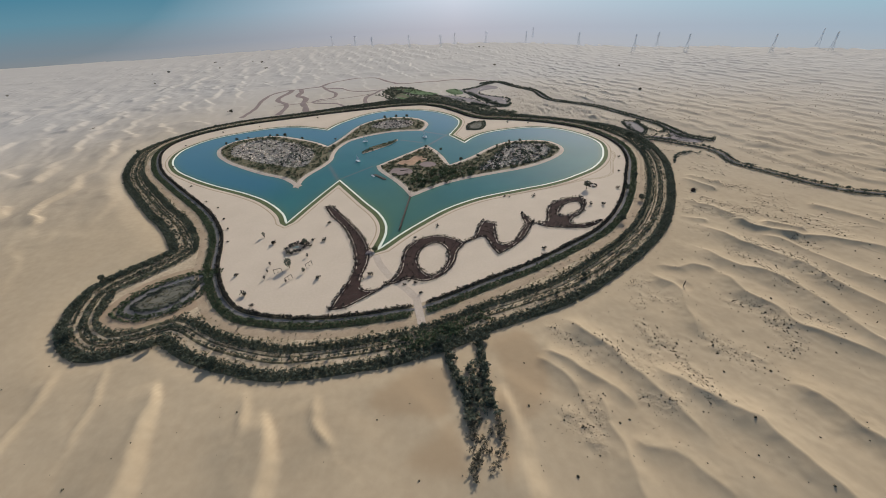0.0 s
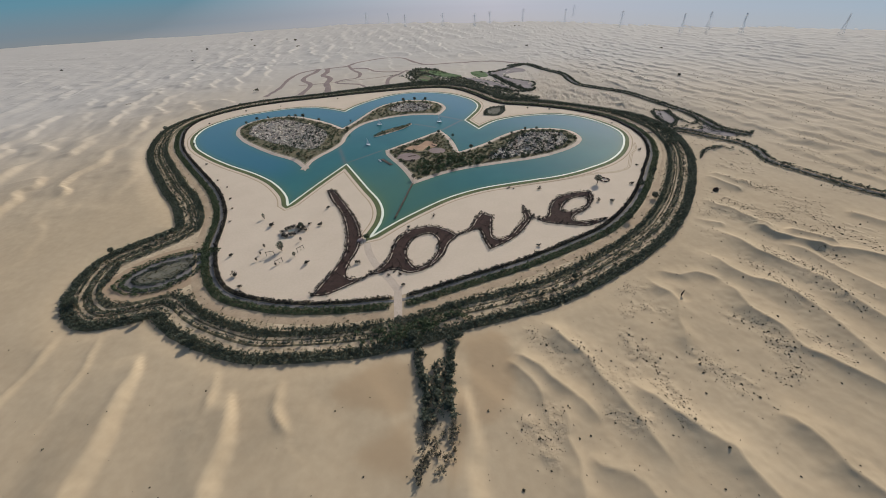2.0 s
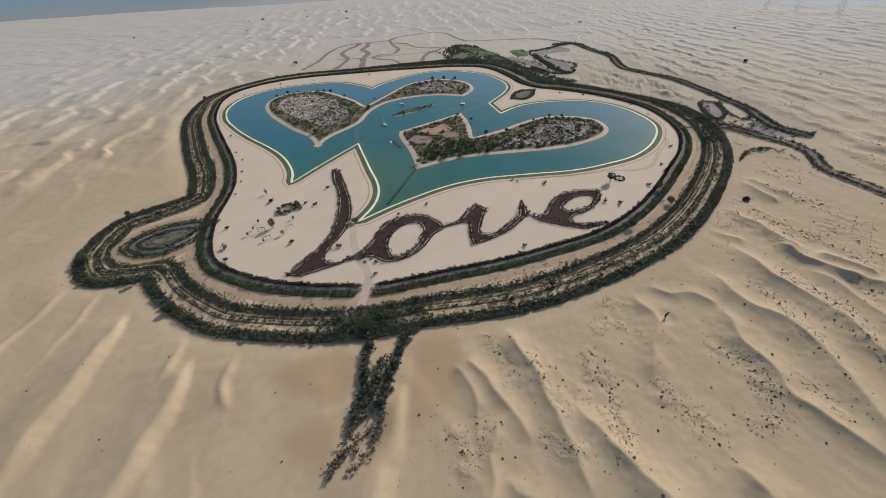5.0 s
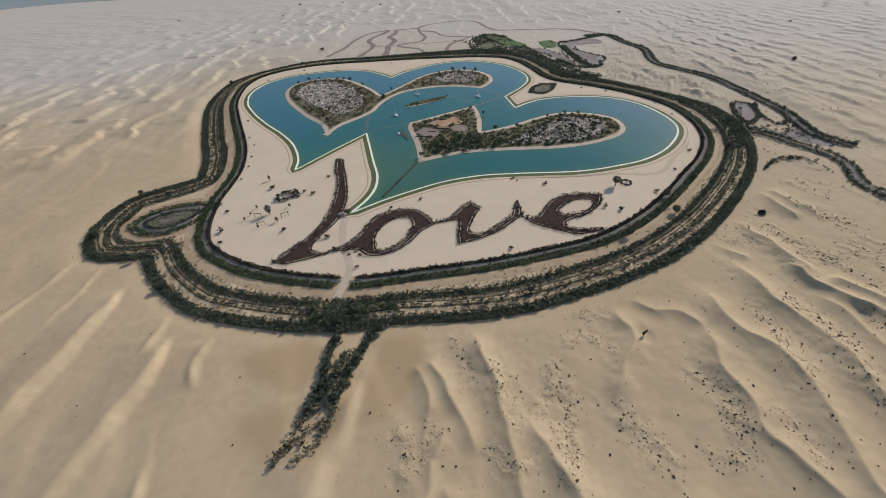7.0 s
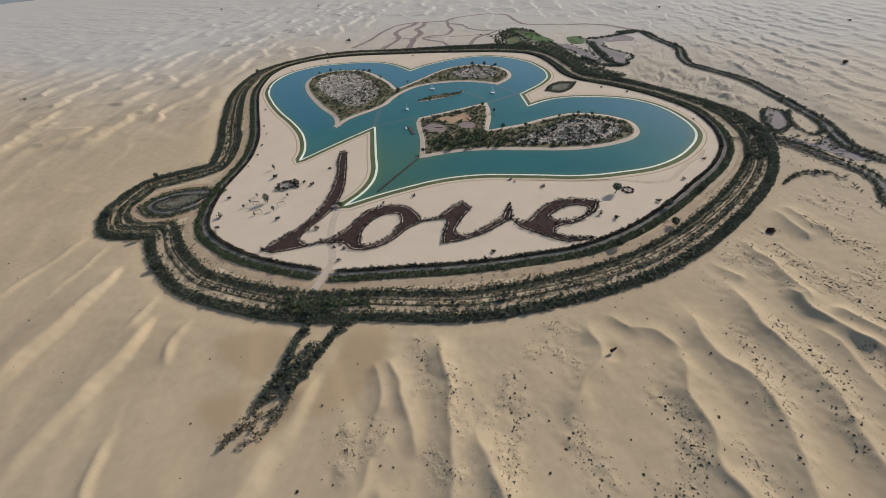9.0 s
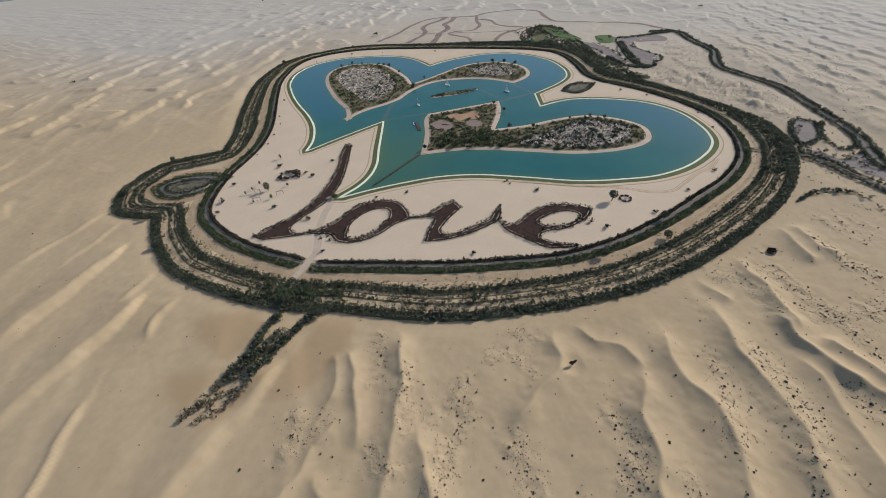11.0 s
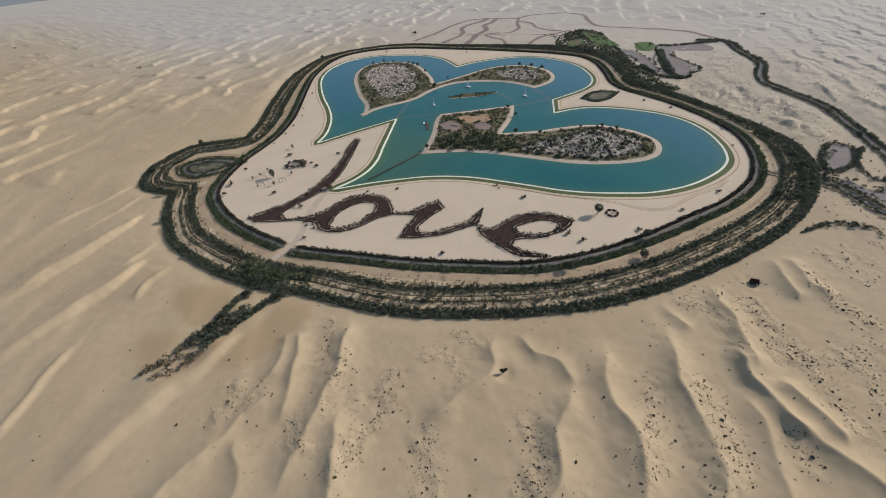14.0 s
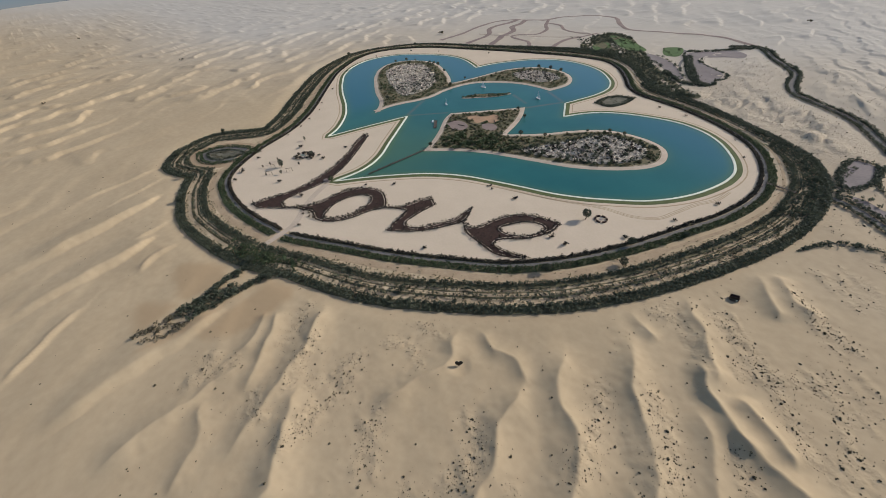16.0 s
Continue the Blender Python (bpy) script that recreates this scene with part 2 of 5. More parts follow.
def lattice(x, y, seed):
    """Smooth noise, 0 to 1, one cell a unit."""
    i, j = np.floor(x).astype(np.int64), np.floor(y).astype(np.int64)
    f, g = x - i, y - j
    f, g = f * f * f * (f * (6 * f - 15) + 10), g * g * g * (g * (6 * g - 15) + 10)

    def h(a, b):
        v = (a * 374761393 + b * 668265263 + seed * 1442695041) & 0xFFFFFFFF
        v = ((v ^ (v >> 13)) * 1274126177) & 0xFFFFFFFF
        return ((v ^ (v >> 16)) & 0xFFFF) / 65535.0

    return (h(i, j) * (1 - f) + h(i + 1, j) * f) * (1 - g) + (h(i, j + 1) * (1 - f) + h(i + 1, j + 1) * f) * g


def fbm(x, y, seed, octaves=4):
    s, a, t = 0.0, 1.0, 0.0
    for k in range(octaves):
        s, t = s + a * lattice(x * 2**k, y * 2**k, seed + k), t + a
        a *= 0.5
    return s / t


def smooth(v, a, b):
    t = np.clip((v - a) / (b - a), 0, 1)
    return t * t * (3 - 2 * t)


def mesh(name, verts, faces, mat, parent=None, label="", flat=True):
    me = bpy.data.meshes.new(name)
    me.from_pydata(verts, [], faces)
    me.materials.append(mat)
    if not flat:
        me.shade_smooth()
    ob = new(name, me)
    ob.parent = parent
    return tagged(ob, label)


def part(name, bm, mat, parent=None, label="", flat=True):
    """Links a bmesh as one mesh object under a thing or a part."""
    me = bpy.data.meshes.new(name)
    bm.to_mesh(me)
    bm.free()
    me.materials.append(mat)
    if not flat:
        me.shade_smooth()
    ob = new(name, me)
    ob.parent = parent
    return tagged(ob, label)


def triangles(name, v, mat, parent=None, label=""):
    """A mesh of loose triangles from an (n, 3, 3) array."""
    k = len(v)
    me = bpy.data.meshes.new(name)
    me.vertices.add(3 * k)
    me.loops.add(3 * k)
    me.polygons.add(k)
    me.vertices.foreach_set("co", v.astype(np.float32).ravel())
    me.loops.foreach_set("vertex_index", np.arange(3 * k, dtype=np.int32))
    me.polygons.foreach_set("loop_start", np.arange(0, 3 * k, 3, dtype=np.int32))
    me.polygons.foreach_set("loop_total", np.full(k, 3, np.int32))
    me.update(calc_edges=True)
    me.materials.append(mat)
    ob = new(name, me)
    ob.parent = parent
    return tagged(ob, label)


def sheet(name, rings, z, mat, parent=None, label="", drop=0.0):
    """A flat sheet with the given outline and holes; drop: depth of the skirt along all its edges."""
    bm = bmesh.new()
    loops = []
    for r in rings:
        vs = [bm.verts.new((px, py, z)) for px, py in r]
        loops.append(vs)
        for a, b in zip(vs, vs[1:] + vs[:1]):
            bm.edges.new((a, b))
    bmesh.ops.triangle_fill(bm, use_beauty=True, edges=bm.edges[:], normal=(0, 0, 1))
    for f in bm.faces:
        if f.normal.z < 0:
            f.normal_flip()
    if drop:
        for vs in loops:
            low = [bm.verts.new((v.co.x, v.co.y, z - drop)) for v in vs]
            k = len(vs)
            for i in range(k):
                bm.faces.new((vs[i], vs[(i + 1) % k], low[(i + 1) % k], low[i]))
    return part(name, bm, mat, parent, label)


def ribbon(name, line, section, mat, parent=None, label="", closed=False, kept=None):
    """Sweeps a section of (sideways, up) points along a line; sideways is positive to the left of its run; kept: which steps of a broken line stay."""
    nrm = normals(line, closed)
    k, s = len(line), len(section)
    verts = [(p[0] + q[0] * a, p[1] + q[1] * a, z) for p, q in zip(line, nrm) for a, z in section]
    faces = []
    for i in range(k if closed else k - 1):
        j = (i + 1) % k
        if kept is not None and not kept[i]:
            continue
        faces += [(i * s + b + 1, i * s + b, j * s + b, j * s + b + 1) for b in range(s - 1)]
    return mesh(name, verts, faces, mat, parent, label)


# ---- shrubs: clumps of small tilted leaf sprays ----
def clump(k, tall, seed, leaf=0.34, loose=0.28):
    """Leaf sprays in a ragged crown of unit width, tall units high: (k, 3, 3)."""
    r = np.random.default_rng(seed)
    lobes = np.c_[r.uniform(-loose, loose, (5, 2)), r.uniform(0.35, 0.75, 5) * tall * (1.0 if loose > 0.2 else 0.5)]
    c = lobes[r.integers(0, 5, k)] + r.normal(0, 0.54 * loose, (k, 3)) * (1, 1, 0.9 * tall)
    c[:, 2] = np.clip(c[:, 2], 0.05, None)
    d = r.normal(0, 1, (k, 3, 3))
    d /= np.linalg.norm(d, axis=2)[:, :, None]
    return c[:, None, :] + d * leaf * r.uniform(0.5, 1.1, (k, 1, 1)) * (1, 1, 0.8)


def scatter(points, size, tall, k, seed, spread=0.35, leaf=0.34, loose=0.28):
    """Many clumps at (n, 3) points: (n * k, 3, 3)."""
    r = np.random.default_rng(seed)
    kinds = np.stack([clump(k, tall, seed * 31 + i, leaf, loose) for i in range(8)])
    n = len(points)
    v = kinds[r.integers(0, 8, n)]
    a = r.uniform(0, 2 * math.pi, n)
    ca, sa_ = np.cos(a)[:, None, None], np.sin(a)[:, None, None]
    v = np.stack([v[..., 0] * ca - v[..., 1] * sa_, v[..., 0] * sa_ + v[..., 1] * ca, v[..., 2]], -1)
    v = v * (size * np.clip(r.normal(1, spread, n), 0.35, 2.0))[:, None, None, None] + points[:, None, None, :]
    return v.reshape(-1, 3, 3)


def along(line, step, wander, seed, closed=True, keep=1.0):
    """Points at even steps along a line, moved about by wander metres."""
    r = np.random.default_rng(seed)
    p = np.vstack([line, line[:1]]) if closed else line
    seg = np.linalg.norm(np.diff(p, axis=0), axis=1)
    good = np.r_[seg < 40]
    s = np.r_[0, np.cumsum(np.where(good, seg, 0))]
    t = np.arange(0, s[-1], step) + r.uniform(-0.3, 0.3, len(np.arange(0, s[-1], step))) * step
    q = np.c_[np.interp(t, s, p[:, 0]), np.interp(t, s, p[:, 1])] + r.normal(0, wander, (len(t), 2))
    return q[r.uniform(0, 1, len(q)) < keep]


def fill(poly, spacing, seed, holes=()):
    """Random points inside an outline, one for each spacing squared."""
    r = np.random.default_rng(seed)
    lo, hi = poly.min(0), poly.max(0)
    q = r.uniform(lo, hi, (int(np.prod(hi - lo) / spacing**2), 2))
    ok = inside(poly, q[:, 0], q[:, 1])
    for h in holes:
        ok &= ~inside(h, q[:, 0], q[:, 1])
    return q[ok]


def raised(q, z=0.0):
    return np.c_[q, np.full(len(q), z)]


# ---- plan of the oasis (metres; control points of smooth outlines) ----
SHORE = ccw(outline(
    [(-200, 379), (-214, 404), (-250, 441), (-290, 468), (-352, 501), (-405, 534), (-457, 575), (-494, 627), (-504, 681), (-480, 737), (-427, 774), (-372, 795), (-327, 795), (-284, 779), (-251, 761)],
    [(-251, 761), (-239, 797), (-220, 829), (-185, 871), (-138, 895), (-86, 893), (-39, 873), (-8, 844), (11, 818), (22, 786), (20, 752), (8, 711), (1, 690)],
    [(1, 690), (15, 665), (28, 642)],
    [(28, 642), (44, 667), (61, 685), (88, 700), (124, 710), (161, 713), (193, 703), (218, 684), (239, 655), (249, 634), (254, 614), (253, 592), (248, 572), (238, 546), (225, 524), (206, 502), (180, 483), (156, 468), (130, 456), (101, 447), (70, 437), (37, 425), (13, 412), (-9, 396), (-33, 372), (-56, 346), (-79, 315)],
    [(-79, 315), (-75, 344), (-78, 368), (-89, 393), (-111, 424), (-135, 459), (-164, 501)],
    [(-164, 501), (-184, 437), (-200, 379)]))
ISLE_LEFT = ccw(outline(
    [(-219, 478), (-252, 512), (-299, 538), (-343, 567), (-385, 599), (-423, 641), (-436, 679), (-426, 712), (-392, 734), (-350, 738), (-303, 718), (-253, 686), (-223, 660)],
    [(-223, 660), (-216, 678), (-205, 722), (-196, 763), (-184, 794), (-166, 815), (-138, 833), (-106, 834), (-76, 824), (-53, 802), (-41, 772), (-44, 745), (-51, 725)],
    [(-51, 725), (-73, 728), (-114, 726), (-158, 706), (-184, 683), (-197, 650), (-199, 616), (-196, 586), (-202, 559), (-214, 531), (-220, 510), (-219, 478)]))
ISLE_RIGHT = ccw(outline(
    [(-54, 435), (-62, 454), (-81, 488), (-111, 533), (-117, 551)], [(-117, 551), (-86, 586), (-39, 640)], [(-39, 640), (-22, 610), (-10, 580), (0, 543)],
    [(0, 543), (20, 559), (42, 580), (57, 599), (84, 626), (106, 638), (138, 641), (162, 636), (178, 626), (187, 610), (190, 590), (183, 570), (166, 550), (142, 531), (115, 516), (77, 503), (43, 492), (15, 482), (-12, 468), (-54, 435)]))
ISLET = ccw(curve([(-151, 610), (-138, 644), (-115, 662), (-95, 678), (-104, 655), (-122, 634)], 3, True))
INNER = ccw(curve([(-30, 230), (-51, 226), (-79, 221), (-117, 218), (-157, 222), (-185, 230), (-205, 245), (-225, 270), (-242, 298), (-255, 330), (-271, 362), (-301, 402), (-334, 436), (-376, 474), (-424, 518), (-474, 567), (-508, 612), (-540, 669), (-548, 719), (-531, 765), (-491, 808), (-441, 838), (-357, 868), (-259, 900), (-194, 917), (-127, 932), (-61, 932), (-22, 906), (20, 851), (44, 812), (75, 786), (142, 764), (204, 731), (248, 691), (272, 639), (279, 586), (268, 531), (246, 480), (220, 424), (192, 378), (160, 341), (120, 312), (76, 284), (24, 257)], 4, True))
OUTER = ccw(outline(
    [(-237, 193), (-250, 186), (-283, 177), (-306, 183), (-324, 195), (-338, 210), (-350, 235), (-356, 262), (-349, 284), (-337, 299), (-313, 328)],
    [(-313, 328), (-334, 353), (-360, 380), (-395, 410), (-441, 454), (-493, 505), (-532, 551), (-560, 597), (-585, 650), (-594, 692), (-585, 738), (-557, 794), (-519, 842), (-450, 880), (-368, 908), (-273, 950), (-206, 978), (-135, 998), (-60, 984), (12, 925), (70, 850), (111, 825), (176, 797)],
    [(176, 797), (234, 760), (282, 727), (312, 697), (329, 656), (336, 607), (330, 540), (311, 478), (287, 424), (263, 379), (230, 331), (196, 295), (147, 255), (109, 229), (65, 209), (31, 196), (-3, 179), (-44, 166), (-100, 157), (-131, 155), (-152, 158), (-203, 174), (-237, 193)]))
EYE_BED = ccw(outline([(-236, 288), (-260, 284), (-280, 274), (-295, 260), (-301, 242), (-300, 230)], [(-300, 230), (-280, 223), (-259, 226), (-243, 240), (-236, 260), (-236, 288)]))
EYE_EAST = ccw(outline([(36, 716), (38, 745), (50, 764), (76, 770)], [(76, 770), (74, 735), (62, 714), (36, 716)]))
LETTERS = {
    "l": [outline([(-162, 416), (-146, 389), (-130, 368), (-113, 336), (-103, 309), (-98, 284), (-100, 263), (-105, 244), (-109, 226)], [(-109, 226), (-96, 228), (-80, 240), (-66, 252)], [(-66, 252), (-78, 250), (-86, 254), (-88, 271), (-86, 293), (-90, 318), (-103, 347), (-121, 374), (-142, 403), (-154, 418)], [(-154, 418), (-158, 419), (-162, 416)], step=2.5)],
    "o": [outline([(-65, 255), (-53, 275), (-50, 312), (-35, 332), (-16, 338), (1, 331), (13, 321)], [(13, 321), (5, 306), (1, 288), (-11, 268), (-27, 260), (-43, 264), (-54, 259), (-65, 255)], step=2.5),
          curve([(-22, 268), (-33, 282), (-36, 298), (-29, 317), (-17, 323), (-9, 316), (-5, 298), (-9, 280)], 2.5, True)],
    "v": [outline([(13, 321), (25, 336), (30, 352), (36, 366)], [(36, 366), (49, 360)], [(49, 360), (48, 344), (48, 329), (50, 318), (57, 316), (68, 326), (76, 341), (83, 354), (82, 368), (83, 380)], [(83, 380), (90, 366), (91, 356), (84, 340), (76, 326), (64, 312), (46, 298)], [(46, 298), (40, 312), (37, 326), (33, 332), (24, 328), (13, 321)], step=2.5)],
    "e": [outline([(90, 358), (103, 355), (109, 361), (112, 375), (117, 390), (127, 404), (142, 411), (156, 414), (164, 414)], [(164, 414), (165, 403), (162, 392), (156, 380), (148, 370), (139, 363), (135, 356), (136, 351), (144, 349), (170, 356)], [(170, 356), (159, 347), (146, 341), (132, 342), (119, 344), (105, 347), (90, 358)], step=2.5),
          curve([(126, 372), (130, 385), (138, 396), (150, 402), (157, 400), (156, 389), (148, 377), (137, 371)], 2.5, True)],
}

# ---- ground: one sheet of dunes to the horizon, level under the oasis ----
# western ridges: crest height, crest line running away from the oasis, width of the bright lee face
WEST_RIDGES = [
    (5.6, [(-214, 160), (-201, 120), (-189, 86), (-172, 30)], 10.5), (4.8, [(-126, 136), (-114, 101), (-105, 60), (-92, 10)], 8.5),
    (3.0, [(-97, 142), (-89, 121), (-75, 107)]), (2.4, [(-151, 152), (-142, 137), (-135, 118)]),
    (2.0, [(-267, 179), (-252, 150), (-238, 105)]), (2.6, [(-300, 176), (-288, 136), (-280, 80)]),
    (2.6, [(-62, 66), (-37, 35), (-12, 8)]), (4.0, [(29, 148), (33, 112), (38, 70), (44, 20)], 9.0),
]
# southern and eastern ridges: crest height, width of the shaded face where the crest begins and ends, width of the sunny slope, crest line
SOUTH_RIDGES = [
    (2.6, 6, 9, 16, [(60, 176), (77, 166), (86, 157), (97, 147), (112, 128)]), (2.0, 6, 8, 12, [(56, 170), (69, 158), (75, 149), (78, 138)]),
    (4.2, 9, 18, 20, [(82, 210), (90, 199), (99, 187), (108, 178), (116, 163), (124, 148), (132, 132), (146, 104)]),
    (4.8, 13, 16, 22, [(130, 162), (138, 153), (149, 143), (159, 133), (173, 121), (180, 110), (188, 90), (206, 48)]),
    (3.0, 10, 14, 18, [(94, 146), (90, 130), (89, 118), (92, 102), (92, 80), (98, 50)]), (2.2, 7, 10, 16, [(98, 110), (105, 105), (114, 103), (127, 94), (140, 76)]),
]
PIT_RIDGES = [
    (4.4, 9, 14, 24, [(208, 146), (218, 138), (225, 127), (229, 114), (240, 95), (262, 62)]),
    (3.4, 9, 10, 18, [(179, 262), (183, 249), (191, 241), (190, 228), (185, 213), (183, 198), (176, 182)]),
    (2.6, 6, 8, 14, [(188, 272), (206, 266), (219, 269), (228, 265), (240, 259)]),
    (5.2, 11, 13, 24, [(236, 262), (239, 244), (240, 231), (248, 218), (254, 206), (256, 192), (263, 186), (276, 172), (298, 150)]),
]
EAST_RIDGES = [
    (5.2, 10, 24, 24, [(238, 304), (244, 290), (249, 275), (258, 263), (272, 255), (282, 243), (289, 228), (292, 206), (297, 180), (308, 140)]),
    (5.2, 9, 24, 24, [(268, 338), (277, 320), (285, 300), (296, 288), (307, 276), (315, 260), (320, 240), (326, 222), (340, 196), (362, 160)]),
    (4.6, 8, 12, 20, [(277, 404), (289, 384), (300, 374), (308, 360), (314, 347), (322, 334)]),
    (4.0, 10, 18, 20, [(312, 316), (325, 304), (330, 293), (337, 279), (350, 252), (376, 212)]),
]
CABIN_RIDGES = [
    (5.2, 8, 9, 26, [(306, 346), (313, 336), (318, 328), (330, 319), (338, 311), (350, 303)]), (4.4, 9, 12, 22, [(330, 320), (340, 311), (354, 306), (375, 300), (405, 285), (430, 260)]),
    (5.2, 7, 8, 18, [(330, 338), (341, 330), (352, 324), (364, 314)]), (2.4, 6, 8, 12, [(254, 359), (266, 352), (283, 346)]),
    (3.6, 9, 12, 18, [(309, 458), (319, 445), (328, 431), (337, 418)]), (3.6, 8, 10, 18, [(321, 468), (333, 449), (341, 440), (358, 438)]),
    (3.2, 8, 9, 20, [(408, 376), (429, 352), (452, 320)]), (2.2, 9, 10, 24, [(470, 592), (527, 529), (572, 506), (625, 468)]),
]
# lines of shrubs that hold the sand along the feet of the ridges
SCRUB_SOUTH = [
    [(143, 198), (142, 180), (138, 164)], [(152, 187), (157, 161), (162, 134)], [(104, 186), (112, 176), (117, 168)], [(186, 184), (193, 169), (202, 156)],
    [(122, 166), (129, 153)], [(68, 126), (79, 112)], [(85, 120), (81, 136)], [(118, 136), (130, 129), (138, 135)], [(150, 219), (162, 228), (178, 222)],
    [(152, 245), (171, 248)], [(74, 198), (90, 176), (93, 165)], [(152, 160), (156, 142), (160, 133)], [(184, 174), (201, 166), (211, 160)], [(66, 124), (73, 114), (79, 105)],
]
SCRUB_EAST = [
    [(223, 219), (238, 215), (242, 198), (243, 171)], [(224, 169), (234, 168), (240, 173)], [(272, 290), (281, 266), (286, 239), (290, 228)], [(311, 286), (316, 270), (322, 258)],
    [(294, 303), (304, 289)], [(329, 359), (365, 378)], [(315, 250), (320, 228)], [(266, 207), (275, 195), (277, 185)], [(296, 307), (307, 294), (316, 282), (323, 264)],
    [(246, 206), (246, 192), (238, 189)], [(334, 376), (342, 361), (355, 345), (366, 326)], [(339, 302), (348, 289)],
]
SCRUB_CABIN = [[(336, 454), (357, 430), (375, 421)], [(268, 369), (287, 371)], [(304, 399), (326, 374), (338, 368)], [(366, 392), (375, 362), (381, 336)]]
SCRUB_LINES = [curve(p, 3) for p in SCRUB_SOUTH + SCRUB_EAST + SCRUB_CABIN]


def scrubby(x, y):
    """Where shrubs hold the sand in hummocks, 0 to 1."""
    loose = smooth(fbm((x + y) / 22, (y - x) / 60, 301, 3), 0.50, 0.70) * smooth(x + 0.12 * y, 60, 130) * (0.35 + 0.65 * smooth(x + 0.3 * y, 330, 430))
    held = np.zeros(x.shape)
    for line in SCRUB_LINES:
        held = np.maximum(held, np.exp(-(distance(line, x, y, False, 16.0) / 6.0) ** 2))
    return np.maximum(loose, held - 0.02)


def nearest(line, px, py):
    """Distance to a line, the side it lies on (plus: left of its run) and the share of the line's run."""
    best, side, s = np.full(px.shape, 1e9), np.zeros(px.shape), np.zeros(px.shape)
    for i, ((ax, ay), (bx, by)) in enumerate(zip(line, line[1:])):
        ux, uy, qx, qy = bx - ax, by - ay, px - ax, py - ay
        t = np.clip((qx * ux + qy * uy) / (ux * ux + uy * uy), 0, 1)
        d = np.hypot(qx - t * ux, qy - t * uy)
        hit = d < best
        best, side, s = np.where(hit, d, best), np.where(hit, (ux * qy - uy * qx) / np.maximum(np.hypot(ux, uy), 1e-6), side), np.where(hit, (i + t) / (len(line) - 1), s)
    return best, side, s


def lee_ridge(x, y, high, pts, steep=0.0):
    """An uneven ridge: a long slope to the right of its run, a short steep one to the left."""
    line = curve(pts, 6)
    z = np.zeros(x.shape)
    near = np.flatnonzero(distance(line, x, y, False, 46.0) < 45.9)
    px, py = x[near], y[near]
    px, py = px + 7 * (fbm(px / 24, py / 24, 93, 3) - 0.5), py + 7 * (fbm(px / 24, py / 24, 97, 3) - 0.5)
    best, side, s = nearest(line, px, py)
    fade = (smooth(s, -0.02, 0.14) if steep else smooth(s, -0.10, 0.20)) * (1 - 0.8 * smooth(s, 0.7, 1.0))
    wobble = 0.7 + 0.6 * lattice(px / 27, py / 27, 91)
    long = (1 - smooth(best, -10, 40)) / (1 - smooth(0.0, -10, 40))
    if steep:
        lee = np.clip(1 - best / (steep * np.clip(s / 0.3, 0.12, 1)), 0, 1)
        form = np.where(side > 0, lee, long)
    else:
        form = np.where(side > 0, np.clip(1 - best / (1.7 * high), 0, 1) ** 1.5, 0.45 * np.clip(1 - best / (1.6 * high), 0, 1) ** 1.2 + 0.55 * long)
    z[near] = (0.78 if steep else 0.86) * high * fade * wobble * form
    return z


def knife_ridge(x, y, high, first, final, sunny, pts):
    """A sharp crest: a straight shaded face to the right of its run, a rounded sunny slope to the left."""
    line = curve(pts, 3)
    z = np.zeros(x.shape)
    near = np.flatnonzero(distance(line, x, y, False, 34.0) < 33.9)
    px, py = x[near], y[near]
    px, py = px + 4 * (fbm(px / 15, py / 15, 93, 3) - 0.5), py + 4 * (fbm(px / 15, py / 15, 97, 3) - 0.5)
    best, side, s = nearest(line, px, py)
    shade = np.clip(1 - best / (1.65 * (first + 0.55 * (final - first) * s)), 0, 1) ** 2.0
    slope = np.clip(1 - best / (1.2 * sunny), 0, 1) ** 2.6
    z[near] = 0.85 * high * smooth(s, -0.02, 0.16) * (1 - smooth(s, 0.80, 1.02)) * (0.8 + 0.4 * lattice(px / 31, py / 31, 91)) * np.where(side > 0, slope, shade)
    return z


def barchans(x, y, length, steep, seed, east=True, bare=0.22):
    """Broken crescent dunes, 0 to 1, whose steep faces look east or west; steep: the share of the spacing that the face takes; bare: the share of level sand."""
    wx, wy = (a + 0.9 * length * (fbm(x / (1.5 * length), y / (1.5 * length), seed + k, 2) - 0.5) + 0.5 * length * (fbm(x / (0.5 * length), y / (0.5 * length), seed + 3 + k, 2) - 0.5) for k, a in ((0, x), (7, y)))
    u, v = (0.91 * wx + 0.41 * wy) / length, (0.91 * wy - 0.41 * wx) / (0.85 * length)
    row = np.floor(u)
    f = u - row if east else 1 - u + row
    high = smooth(lattice(v + 0.37 * row, 1.0 * row, seed + 17), bare, bare + 0.5)
    return high * np.where(f < 1 - steep, smooth(f, 0.0, 1.12 * (1 - steep)) / smooth(1 - steep, 0.0, 1.12 * (1 - steep)), (1 - f) / steep)


def hollow(x, y):
    """The broken ground between the ring and the north-eastern track, 0 to 1."""
    edge = np.interp(y, (640, 746, 846, 920, 1025, 1150), (395, 374, 326, 250, 231, 150))
    return smooth(x, 100, 160) * smooth(edge - x, -5, 25) * smooth(y, 640, 740) * (1 - smooth(y, 1060, 1160))


